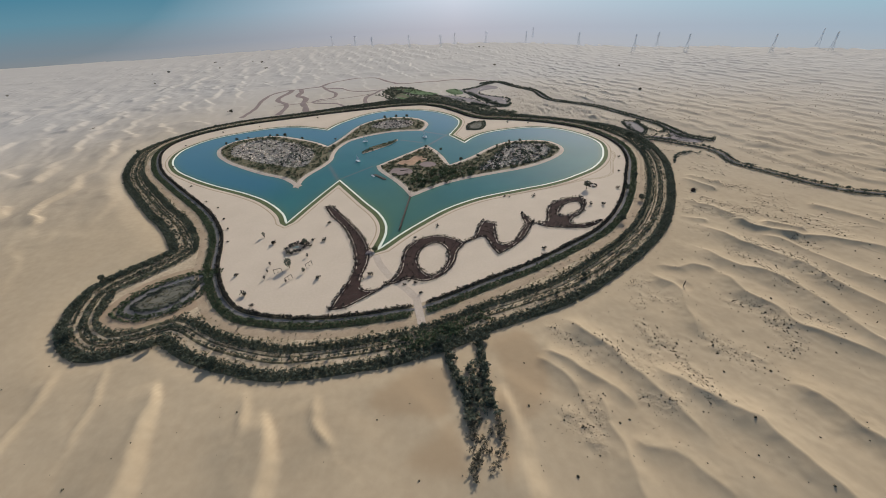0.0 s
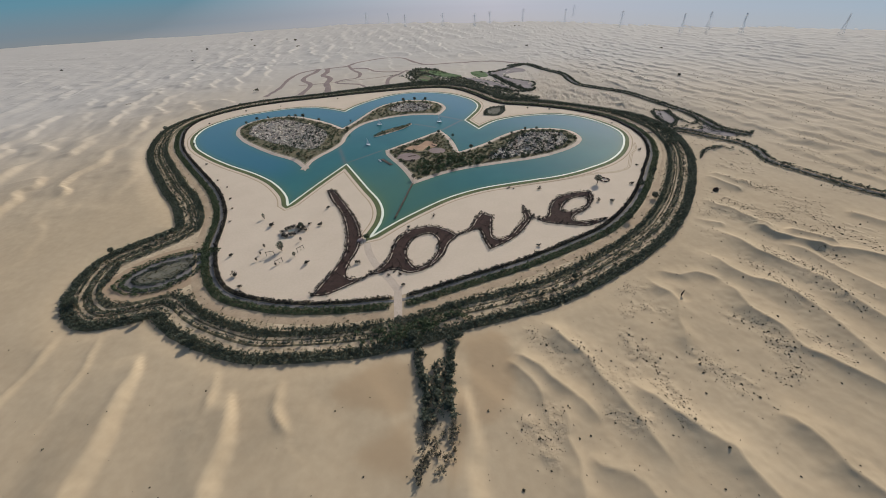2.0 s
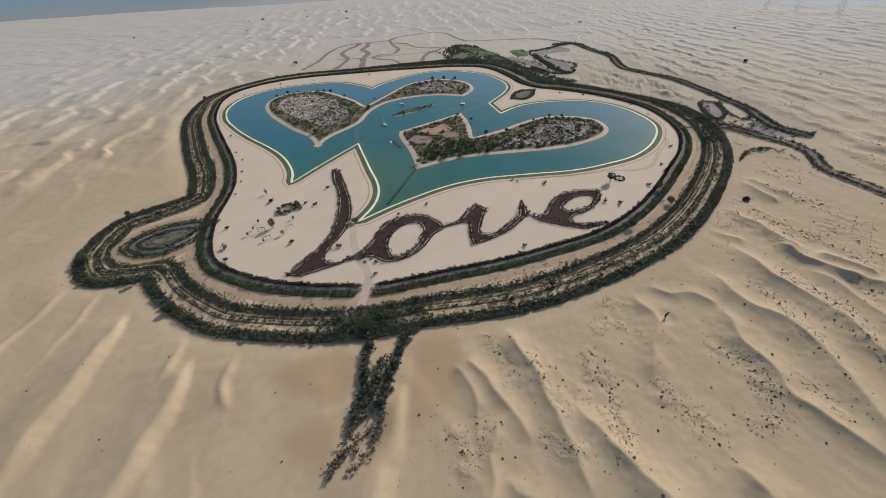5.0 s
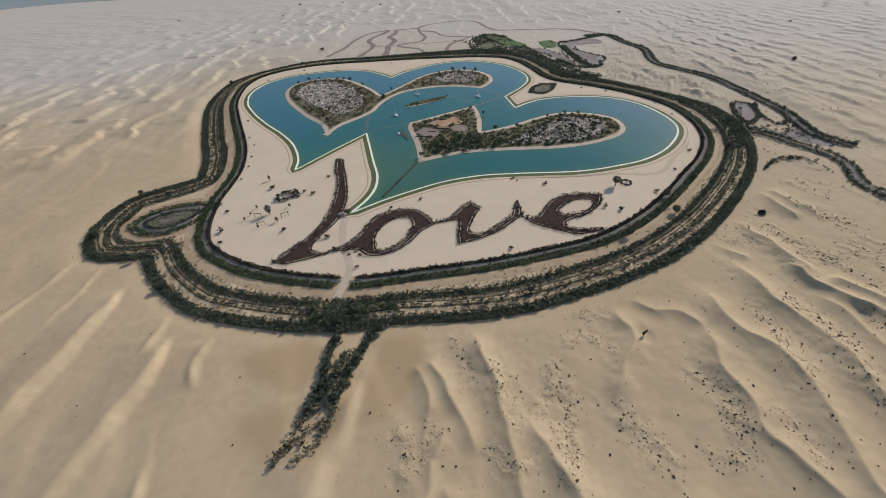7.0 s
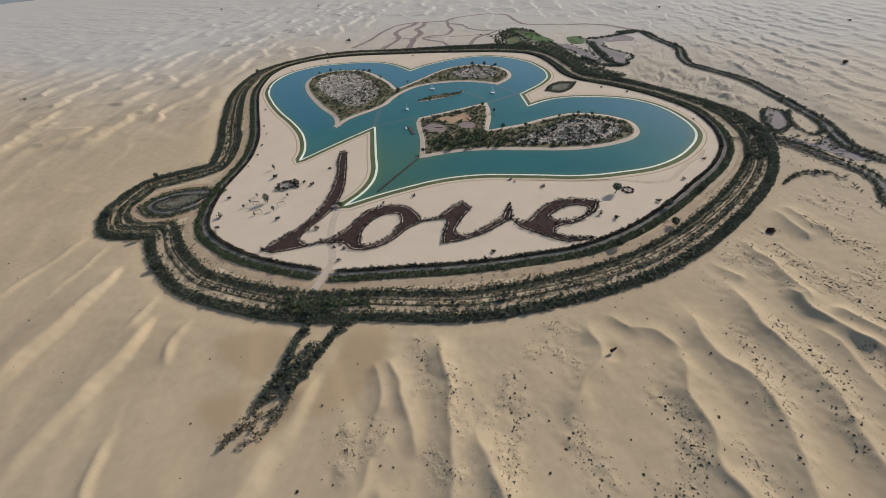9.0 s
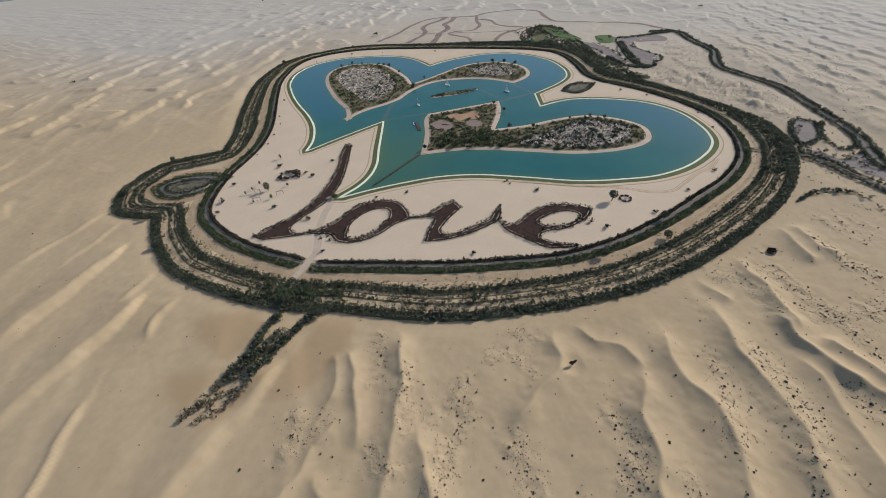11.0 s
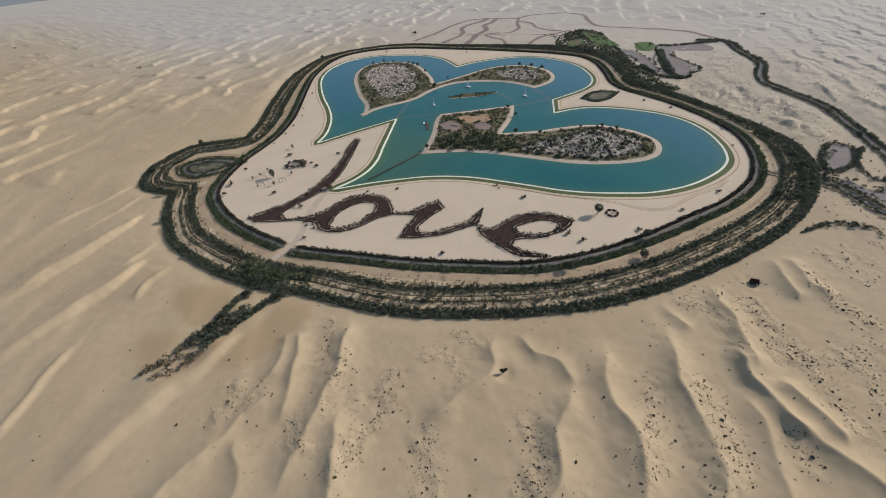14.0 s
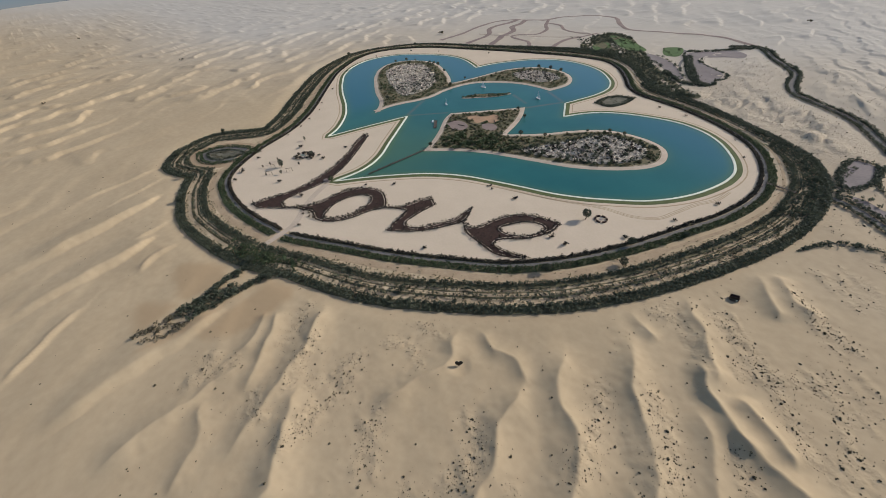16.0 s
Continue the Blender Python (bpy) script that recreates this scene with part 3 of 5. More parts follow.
def dunes(x, y):
    """Height of the dune field, in metres."""
    wx, wy = x + 34 * (fbm(x / 120, y / 120, 11, 3) - 0.5) * 2, y + 34 * (fbm(x / 120, y / 120, 23, 3) - 0.5) * 2
    c, s = math.cos(radians(42)), math.sin(radians(42))
    u = (wx * c + wy * s) / 47
    f = u - np.floor(u)
    swell = np.where(f < 0.70, smooth(f, 0.0, 0.78), 1 - smooth(f, 0.66, 1.0))
    near = 0.7 * swell * smooth(fbm(x / 150, y / 150, 5, 2), 0.32, 0.66)
    out = np.hypot((x - 40) * 0.9, y - 330)
    fade = 1 - smooth(np.hypot(x, y), 2200, 3600)
    side = smooth(x - 0.12 * y, -60, 170)
    west, east = np.zeros(x.shape), np.zeros(x.shape)
    m = (side < 1) & (out > 370) & (fade > 0)
    west[m] = (4.4 * barchans(x[m], y[m], 74, 0.125, 61, bare=0.14) + 0.5 * barchans(x[m], y[m], 31, 0.26, 71)) * smooth(out[m], 370, 580)
    m = (side > 0) & (out > 330) & (fade > 0)
    east[m] = (2.6 * barchans(x[m], y[m], 39, 0.16, 141, False, 0.08) + 1.1 * barchans(x[m], y[m], 19, 0.3, 151, False)) * smooth(out[m], 330, 470)
    rough = hollow(x, y)
    lumps = 10.0 * rough * (np.abs(fbm(x / 27, y / 40, 161, 4) - 0.5) * 2 - 0.3) + 1.3 * scrubby(x, y) * (fbm(x / 6, y / 6, 167, 2) - 0.5)
    return near + (west * (1 - side) + east * side) * fade * (1 - rough) + lumps + 6.0 * (fbm(x / 420, y / 420, 77, 2) - 0.5) + (0.35 + 0.35 * smooth(x, 50, 190)) * (fbm(x / 19, y / 19, 81, 4) - 0.5)


def ground_height(x, y):
    d = distance(OUTER, x, y, True, 120.0)
    d = np.where(inside(OUTER, x, y), 0, d)
    z = dunes(x, y)
    for ridge in WEST_RIDGES:
        z = z + lee_ridge(x, y, *ridge)
    for ridge in SOUTH_RIDGES + PIT_RIDGES + EAST_RIDGES + CABIN_RIDGES:
        z = z + knife_ridge(x, y, *ridge)
    z = z * smooth(d, 0.0, 26.0) + 0.8 * smooth(d, 0.0, 14.0)
    for px, py in PITS:
        r = np.hypot(x - px, y - py)
        z = z - 1.1 * (1 - smooth(r, 2.0, 9.0))
    low = distance(NORTH, x, y, True, 90.0)
    z = z * (0.28 + 0.72 * np.where(inside(NORTH, x, y), 0, smooth(low, 5, 70)))
    for line, width in ROADS:
        z = z * smooth(distance(line, x, y, False, 60.0), width, width + 35.0)
    return z - 2.5 * inside(BASIN, x, y)


def ground():
    def steps(width, mid):
        """Steps outwards from the nearest dunes: fine, then mid metres as far as width, then widening towards the horizon."""
        out, step = [0.0], 1.5
        while out[-1] < 4600:
            step = min(step * 1.03, mid) if out[-1] < width else step * 1.035
            out.append(out[-1] + step)
        return np.array(out[1:])

    gx = np.r_[-260 - steps(650, 3.8)[::-1], np.arange(-260, 50, 2.2), np.arange(50, 400, 1.1), np.arange(400, 420, 1.5), 420 + steps(480, 4.0)]
    gy = np.r_[15 - steps(120, 5.0)[::-1], np.arange(15, 60, 1.8), np.arange(60, 350, 1.1), np.arange(350, 430, 1.7), 430 + steps(900, 4.3)]
    gy = gy[gy > -3400]
    shape = len(gy), len(gx)
    x, y = (a.ravel() for a in np.meshgrid(gx, gy))
    z = ground_height(x, y)
    k = len(x)
    i = np.arange(k).reshape(shape)
    quads = np.stack([i[:-1, :-1], i[:-1, 1:], i[1:, 1:], i[1:, :-1]], -1).reshape(-1, 4)
    me = bpy.data.meshes.new("ground")
    me.vertices.add(k)
    me.vertices.foreach_set("co", np.c_[x, y, z].astype(np.float32).ravel())
    n = len(quads)
    me.loops.add(4 * n)
    me.polygons.add(n)
    me.loops.foreach_set("vertex_index", quads.astype(np.int32).ravel())
    me.polygons.foreach_set("loop_start", np.arange(0, 4 * n, 4, dtype=np.int32))
    me.polygons.foreach_set("loop_total", np.full(n, 4, np.int32))
    me.update(calc_edges=True)
    me.shade_smooth()
    me.materials.append(SAND)
    rust = np.zeros(k)
    for pts in RUST:
        poly = ccw(curve(pts, 4, True))
        d = distance(poly, x, y, True, 12.0) * np.where(inside(poly, x, y), 1, -1)
        rust = np.maximum(rust, smooth(d + 7 * (fbm(x / 9, y / 9, 171, 3) - 0.5), -4.0, 8.0))
    # haze put into the sand's colour: paler and greyer northwards and outwards
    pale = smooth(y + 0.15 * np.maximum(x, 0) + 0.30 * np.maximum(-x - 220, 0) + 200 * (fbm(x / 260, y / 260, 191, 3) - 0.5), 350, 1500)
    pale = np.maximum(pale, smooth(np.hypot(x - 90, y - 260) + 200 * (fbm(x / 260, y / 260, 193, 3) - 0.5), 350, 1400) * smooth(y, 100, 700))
    wild = smooth(np.hypot((x - 40) * 0.9, y - 330), 400, 620) * (0.10 + 0.14 * smooth(x, 0, 300) + 0.42 * smooth(np.hypot(x - 40, y - 330), 800, 1500)) * (1 - smooth(np.hypot(x, y), 2300, 3200)) * np.where(inside(NORTH, x, y), 0.6, 1.0)
    rough = hollow(x, y)
    wild = np.maximum(wild, 0.6 * rough)
    hummock = np.maximum(0.30 * smooth(scrubby(x, y) * (0.4 + fbm(x / 30, y / 30, 311, 2)), 0.25, 1.0) * (1 - wild), 1.1 * rough)
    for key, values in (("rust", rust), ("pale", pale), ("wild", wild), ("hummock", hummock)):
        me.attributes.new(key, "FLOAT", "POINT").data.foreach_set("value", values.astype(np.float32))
    return tagged(new("ground", me), "rippled beige desert sand dunes reaching to the horizon", "ground", kind="structure")


BASIN = offset(SHORE, -9)
RUST = ([(-60, 137), (-28, 166), (-9, 161), (-4, 141), (-6, 126), (-28, 124)], [(-32, 98), (-19, 115), (-6, 124), (2, 108), (4, 92), (-14, 92)],
        [(26, 188), (50, 200), (62, 178), (64, 150), (53, 130), (40, 124), (32, 146), (27, 164)], [(25, 150), (32, 132), (30, 104), (24, 80), (22, 110)])
PITS = [(198, 240), (307, 420)]
NORTH = ccw(curve([(-540, 905), (-555, 1160), (-470, 1290), (-300, 1375), (-150, 1300), (100, 1235), (190, 1130), (170, 900), (0, 900), (-300, 880)], 20, True))
ROAD_NE = curve([(101, 1150), (145, 1172), (190, 1096), (231, 1025), (238, 965), (250, 920), (280, 890), (326, 846), (350, 800), (374, 746), (395, 692), (401, 649), (408, 620), (436, 592)], 6)
ROAD_LOOP = curve([(345, 775), (361, 742), (374, 706), (389, 678), (387, 645), (370, 612)], 5)
ROAD_SE = curve([(336, 618), (358, 606), (376, 588), (398, 570), (412, 545), (410, 500), (428, 470), (445, 443), (461, 419), (481, 402), (520, 384), (620, 340), (760, 290)], 6)
ROAD_LINK = curve([(338, 700), (333, 672), (336, 645), (346, 622)], 5)
CHANNELS = [(wide, curve(c, 6)) for wide, c in (
    (4.6, [(-495, 895), (-498, 978), (-520, 1087), (-518, 1167), (-474, 1207), (-404, 1236), (-382, 1293), (-312, 1350), (-247, 1350), (-188, 1268), (-145, 1224), (-60, 1228), (54, 1238), (109, 1205), (150, 1180)]),
    (5.5, [(-410, 905), (-415, 970), (-429, 1015), (-470, 1065), (-480, 1115), (-474, 1163), (-476, 1205)]), (6.0, [(-346, 920), (-362, 968), (-383, 1014), (-388, 1050), (-396, 1078), (-432, 1120), (-436, 1165), (-455, 1215)]),
    (3.6, [(-256, 956), (-286, 990), (-338, 1007), (-361, 1025), (-354, 1041), (-317, 1070), (-323, 1126), (-358, 1175), (-392, 1240)]), (3.6, [(-370, 1204), (-321, 1189), (-282, 1149), (-231, 1132), (-202, 1137)]),
    (4.5, [(-208, 977), (-218, 1020), (-219, 1063), (-201, 1103), (-188, 1149)]), (1.6, [(-455, 1001), (-389, 1013), (-347, 1030), (-253, 1069), (-201, 1103)]))]
ROADS = [(ROAD_NE, 12.0), (ROAD_LOOP, 8.0), (ROAD_SE, 10.0), (ROAD_LINK, 9.0)]
ground()

# distant plain and haze painted as glow: the band closes the horizon behind the pylons
hz = bpy.data.materials.new("painted hazy distance")
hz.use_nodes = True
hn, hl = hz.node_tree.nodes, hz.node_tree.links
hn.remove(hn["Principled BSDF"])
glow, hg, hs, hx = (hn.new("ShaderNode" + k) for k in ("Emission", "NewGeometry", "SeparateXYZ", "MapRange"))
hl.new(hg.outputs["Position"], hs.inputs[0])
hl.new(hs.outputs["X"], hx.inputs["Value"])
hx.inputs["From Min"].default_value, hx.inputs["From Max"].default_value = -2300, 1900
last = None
# tones from the ground up; the dark western ones put lens vignetting into the colour
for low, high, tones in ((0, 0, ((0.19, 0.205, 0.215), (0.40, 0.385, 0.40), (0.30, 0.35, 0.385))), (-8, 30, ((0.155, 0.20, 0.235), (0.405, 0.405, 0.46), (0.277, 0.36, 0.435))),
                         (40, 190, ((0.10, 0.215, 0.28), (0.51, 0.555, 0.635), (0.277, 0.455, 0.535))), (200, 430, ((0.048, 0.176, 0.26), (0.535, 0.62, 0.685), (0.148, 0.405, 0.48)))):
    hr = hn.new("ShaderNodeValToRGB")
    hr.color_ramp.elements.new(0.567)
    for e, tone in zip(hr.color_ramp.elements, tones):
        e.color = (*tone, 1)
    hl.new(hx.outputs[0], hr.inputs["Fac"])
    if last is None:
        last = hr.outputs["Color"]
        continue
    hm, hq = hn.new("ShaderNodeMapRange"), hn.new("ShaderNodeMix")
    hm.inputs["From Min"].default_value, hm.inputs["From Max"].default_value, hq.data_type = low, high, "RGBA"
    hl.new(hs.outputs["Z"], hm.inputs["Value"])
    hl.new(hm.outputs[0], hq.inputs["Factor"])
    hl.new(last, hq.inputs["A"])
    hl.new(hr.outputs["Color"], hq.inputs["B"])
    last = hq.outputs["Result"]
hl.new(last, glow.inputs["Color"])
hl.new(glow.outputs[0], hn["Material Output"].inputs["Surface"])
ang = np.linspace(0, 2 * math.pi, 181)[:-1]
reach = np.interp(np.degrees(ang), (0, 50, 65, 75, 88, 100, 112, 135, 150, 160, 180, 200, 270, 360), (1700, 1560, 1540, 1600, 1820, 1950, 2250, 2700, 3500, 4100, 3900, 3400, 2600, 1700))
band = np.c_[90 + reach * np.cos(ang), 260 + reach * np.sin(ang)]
tagged(ribbon("backdrop", band, [(0, -9), (-600, 32), (-1200, 190), (-1800, 430)], hz, closed=True), "pale blue plain and painted glowing haze along the horizon", "backdrop", kind="structure")

# ---- lake, terrace, islands ----
CAUSEWAYS = [((-167, 503), (-198, 568), 2.4), ((-167, 503), (-124, 549), 1.7), ((-4, 692), (-38, 637), 2.4), ((-4, 692), (-52, 722), 2.0), ((-88, 674), (-50, 655), 2.2)]


def lake():
    """The water, meshed so that it can carry its depth near the shores."""
    gx, gy = np.meshgrid(np.arange(-520, 272, 3.0), np.arange(300, 912, 3.0))
    ok = inside(offset(SHORE, -7), gx.ravel(), gy.ravel()).reshape(gx.shape)
    cell = ok[:-1, :-1] & ok[1:, :-1] & ok[:-1, 1:] & ok[1:, 1:]
    i = np.arange(gx.size).reshape(gx.shape)
    quads = np.stack([i[:-1, :-1], i[:-1, 1:], i[1:, 1:], i[1:, :-1]], -1)[cell]
    ob = mesh("water", np.c_[gx.ravel(), gy.ravel(), np.full(gx.size, 0.0)].tolist(), quads.tolist(), WATER)
    bm = bmesh.new()
    bm.from_mesh(ob.data)
    bmesh.ops.delete(bm, geom=[v for v in bm.verts if not v.link_faces], context="VERTS")
    bm.to_mesh(ob.data)
    bm.free()
    xyz = np.zeros(3 * len(ob.data.vertices), np.float32)
    ob.data.vertices.foreach_get("co", xyz)
    x, y = xyz[0::3].astype(float), xyz[1::3].astype(float)
    d = distance(SHORE, x, y, True, 30.0)
    e = np.minimum(distance(ISLE_LEFT, x, y, True, 30.0), distance(ISLE_RIGHT, x, y, True, 30.0))
    s = 0.55 * np.exp(-np.maximum(d - 3, 0) / 4.0) + 0.45 * np.exp(-e / 5.0) + 0.6 * np.exp(-((x + 95) ** 2 + (y - 400) ** 2) / 9000.0)
    shoal = np.zeros(len(x))
    for a, b, wide in CAUSEWAYS:
        shoal = np.maximum(shoal, 0.8 * np.exp(-(distance(np.linspace(a, b, 6), x, y, False, 12.0) / wide) ** 2))
    shoal *= 0.45 + 0.55 * fbm(x / 9, y / 9, 401, 2)
    deep = np.maximum(smooth(-x + 0.3 * (y - 600), 170, 260), smooth(y + 0.4 * x, 640, 760)) * (1 - np.clip(s, 0, 1))
    for key, values in (("shallow", s), ("shoal", shoal), ("deep", deep)):
        ob.data.attributes.new(key, "FLOAT", "POINT").data.foreach_set("value", np.clip(values, 0, 1).astype(np.float32))
    return tagged(ob, "calm teal lake water shaped as two interlocking hearts", "lake", kind="structure")


lake()
tagged(sheet("terrace", [offset(INNER, 1.0), offset(SHORE, -1.2)], 0.25, TERRACE, drop=0.6), "smooth pale levelled sand around the heart lake", "sand", kind="structure")
tagged(ribbon("kerb", SHORE, [(-1.5, 0.30), (-1.5, 0.58), (1.0, 0.42), (1.15, 0.25), (1.4, -0.6)], KERB, closed=True), "white concrete edging along the lake shore", "kerb", kind="structure")
tagged(ribbon("lawn", SHORE, [(-7.2, 0.27), (-6.4, 0.36), (-1.6, 0.45)], GRASS, closed=True), "narrow green lawn strip outside the lake kerb", "grass", kind="structure")


def island(name, poly, label, top, beach=7.0):
    ob = tagged(new(name), label, "island", kind="structure")
    shore = ccw(poly)
    ribbon("beach", shore, [(-3.0, -0.8), (0.0, -0.02), (beach * 0.5, 0.4), (beach + 1.5, 0.62)], BEACH, ob, "pale sandy beach", True)
    sheet("island_top", [offset(shore, beach)], 0.6, top, ob, "dark scrub soil", drop=0.8)
    return ob


island("island_heart_left", ISLE_LEFT, "heart shaped island with sandy shore and scrub", SCRUB)
island("island_heart_right", ISLE_RIGHT, "heart shaped island with sandy shore and dense shrubs", SCRUB)
island("islet", ISLET, "small long scrub islet in the lake", SCRUB, 2.0)

# ---- planted ring ----
def stuff(name, v, mat, label, category, parent=None):
    return tagged(triangles(name, v, mat, parent), label, category, kind="stuff")


def off_gate(q, gap=6.0):
    """Leaves the way through the gate free."""
    return q[~((abs(q[:, 0] + 31 + (q[:, 1] - 232) * 0.1) < gap) & (q[:, 1] < 245) & (q[:, 1] > 195))]


def clear(q, line, width, closed=False):
    return q[distance(line, q[:, 0].copy(), q[:, 1].copy(), closed, width + 2) > width]


tagged(ribbon("grey_track", offset(INNER, -5.0), [(-1.6, 0.32), (1.6, 0.32)], GREY_TRACK, closed=True), "grey gravel track between two hedges", "track", kind="structure")
lane = offset(INNER, -20.0)
wide = np.where((lane[:, 1] < 600) & (lane[:, 0] < 250), 3.8, 1.5) * (0.85 + 0.3 * lattice(lane[:, 0] / 19, lane[:, 1] / 19, 35))
side = normals(lane, True) * wide[:, None]
n = len(lane)
verts = np.vstack([np.c_[lane - side, np.full(n, 0.10)], np.c_[lane, np.full(n, 0.22)], np.c_[lane + side, np.full(n, 0.10)]])
faces = [(i + s * n, (i + 1) % n + s * n, (i + 1) % n + (s + 1) * n, i + (s + 1) * n) for s in range(2) for i in range(n)]
tagged(mesh("sand_track", verts.tolist(), faces, TRACK_SAND, flat=False), "tan sand track inside the tree ring", "track", kind="structure")
sheet_ring = sheet("ring_soil", [offset(OUTER, 6), offset(INNER, -24)], 0.06, SCRUB_SAND, drop=0.5)
tagged(sheet_ring, "pale scrubby soil under the tree rows", "soil", kind="structure")
EAR = np.array([(-215, 175), (-380, 150), (-380, 300), (-300, 335), (-240, 300), (-232, 240)])
HOLD = offset(EYE_BED, -12)


def row(d, step, wander, seed, keep=1.0):
    return along(offset(OUTER, d), step, wander, seed, True, keep)


def free(q):
    ok = ~inside(offset(INNER, -24), q[:, 0], q[:, 1]) & ~inside(HOLD, q[:, 0], q[:, 1])
    return q[ok]


def in_ear(q, yes):
    return q[inside(EAR, q[:, 0], q[:, 1]) == yes]


def right_side(q):
    return q[(q[:, 0] > 70) & (q[:, 1] < 720)]


def tree_belt(name, q, size, tall, k, seed, mat, label, category="hedge", leaf=0.34, spread=0.35):
    return stuff(name, scatter(raised(q), size, tall, k, seed, spread, leaf), mat, label, category)


def strip(name, line, a, b, label):
    """Dark litter under a dense tree belt, between a and b metres from the line."""
    n = len(line)
    cut = (a + b) / 2
    edge = (b - a) / 2 * (0.85 + 0.3 * lattice(line[:, 0] / 7, line[:, 1] / 7, 37))
    nrm = normals(line, True)
    gate = (abs(line[:, 0] + 31 + (line[:, 1] - 232) * 0.1) < 9) & (line[:, 1] < 245)
    verts = np.vstack([np.c_[line + nrm * (cut + k * edge)[:, None], np.where(gate, -0.5, z)] for k, z in ((-1, 0.02), (0, 0.24), (1, 0.02))])
    faces = [(i + s * n, (i + 1) % n + s * n, (i + 1) % n + (s + 1) * n, i + (s + 1) * n) for s in range(2) for i in range(n)]
    return tagged(mesh(name, verts.tolist(), faces, SCRUB, flat=False), label, "soil", kind="structure")


rim = ccw(OUTER)
strip("litter", offset(OUTER, 5.6), -4.6, 4.2, "dark leaf litter under the outer tree belt")
litter = offset(OUTER, 29.0)
strip("litter", litter, -3.6, 3.4, "dark leaf litter under the inner tree belt")
strip("litter", offset(OUTER, 17.4), -1.2, 1.2, "dark brown furrow between the shrub rows")
strip("litter", offset(OUTER, 22.6), -0.8, 0.8, "narrow brown furrow between the shrub rows")
strip("litter", offset(INNER, -10.3), -3.7, 3.7, "dark leaf litter under the green hedge")
strip("litter", offset(INNER, -0.8), -1.9, 1.7, "dark leaf litter under the brown hedge")
outer = np.vstack([row(d, 1.7, 0.5, i + 1) for i, d in enumerate((1.8, 3.8, 5.8, 7.8, 9.4))])
belt = np.vstack([in_ear(row(d, 1.6, 0.35, 4 + i), False) for i, d in enumerate((25.4, 29.2, 30.9, 32.6))] + [row(27.3, 1.8, 0.4, 11, 0.9)])
gap = right_side(belt)
belt = np.vstack([belt[~((belt[:, 0] > 70) & (belt[:, 1] < 720))], gap[abs(distance(rim, gap[:, 0].copy(), gap[:, 1].copy(), True, 60.0) - 27.3) > 0.9]])
dark_rows = np.vstack([belt, row(19.2, 1.6, 0.3, 8, 0.8), right_side(row(15.4, 1.6, 0.4, 7, 0.9)),
                       in_ear(row(30.0, 1.8, 0.5, 14), True), in_ear(row(32.5, 1.8, 0.5, 15), True), in_ear(row(35.0, 1.8, 0.5, 17), True), in_ear(row(13.0, 1.8, 0.4, 211), True), in_ear(row(20.6, 1.8, 0.4, 213), True), in_ear(row(22.4, 1.8, 0.4, 217), True)])
sparse = np.vstack([row(12.6, 2.4, 0.3, 9, 0.6), row(17.2, 2.2, 0.35, 12, 0.75), row(22.6, 2.5, 0.35, 10, 0.7), in_ear(row(35.0, 2.6, 0.7, 16, 0.8), False), in_ear(row(36.8, 3.2, 0.8, 19, 0.7), False), in_ear(row(39.0, 4.2, 1.0, 20, 0.6), False), in_ear(row(42.5, 7.0, 1.5, 21, 0.5), False)])
west = np.vstack([row(d, 2.0, 0.6, 140 + d, 0.45) for d in (13, 16, 22)])
west = west[(west[:, 0] < -290) & (west[:, 1] > 330) & (west[:, 1] < 800)]
south = np.vstack([row(d, 2.0, 0.9, 40 + int(d), 1.0) for d in (11.0, 13.5, 16.0, 18.5, 21.0, 23.5)])
south = south[(south[:, 1] < 235) & (south[:, 0] > -70) & (south[:, 0] < 60)]
south = south[RNG.uniform(0, 1, len(south)) < np.clip(1.25 - abs(south[:, 0] + 14) / 36, 0.0, 1)]
east = np.vstack([row(d, 2.2, 1.0, 80 + int(d), 0.8) for d in (11.5, 14.0, 18.0, 22.0, 35.0, 38.0, 41.0, 44.0, 46.5)])
east = east[((east[:, 0] > 285) & (east[:, 1] > 560)) | ((east[:, 0] > 60) & (east[:, 1] > 680)) | (east[:, 1] > 760 + 0.3 * np.abs(east[:, 0]))]
tree_belt("outer_hedge", free(outer), 2.8, 0.9, 28, 1, LEAF_DARK, "dense dark green tree belt at the outer rim", spread=0.2)
tree_belt("tree_rows", free(dark_rows), 2.3, 0.95, 28, 2, LEAF_DARK, "thin dark green tree rows inside the ring")
tree_belt("track_shrubs", along(lane, 5.0, 2.4, 219, True, 0.55), 1.5, 0.7, 16, 18, LEAF_OLIVE, "small olive shrubs dotted along the sand track", "shrubs")
tree_belt("sparse_shrubs", free(sparse), 1.9, 0.8, 20, 3, LEAF_OLIVE, "olive shrub rows with sand showing between", "shrubs")
tree_belt("south_trees", free(south), 3.2, 0.9, 34, 6, LEAF_GREEN, "thick green trees where the tail joins the ring", "trees")
tree_belt("west_trees", free(west), 2.3, 0.8, 26, 17, LEAF_DARK, "dark grey green tree rows on the ring's western side", "trees")
east = clear(east, lane, 2.6, True)
tree_belt("east_trees", free(east), 3.2, 0.85, 34, 7, LEAF_DARK, "thick dark trees along the ring's far side", "trees")
green = np.vstack([along(offset(INNER, -d), 1.6, 0.35, 20 + int(d), True) for d in (7.6, 9.4, 11.2, 13.0)])
tree_belt("green_hedge", off_gate(green), 2.2, 0.75, 24, 4, LEAF_GREEN, "low green hedge beside the gravel track")
inner = np.vstack([along(offset(INNER, 0.2), 1.1, 0.25, 30, True), along(offset(INNER, -1.7), 1.1, 0.25, 28, True)])
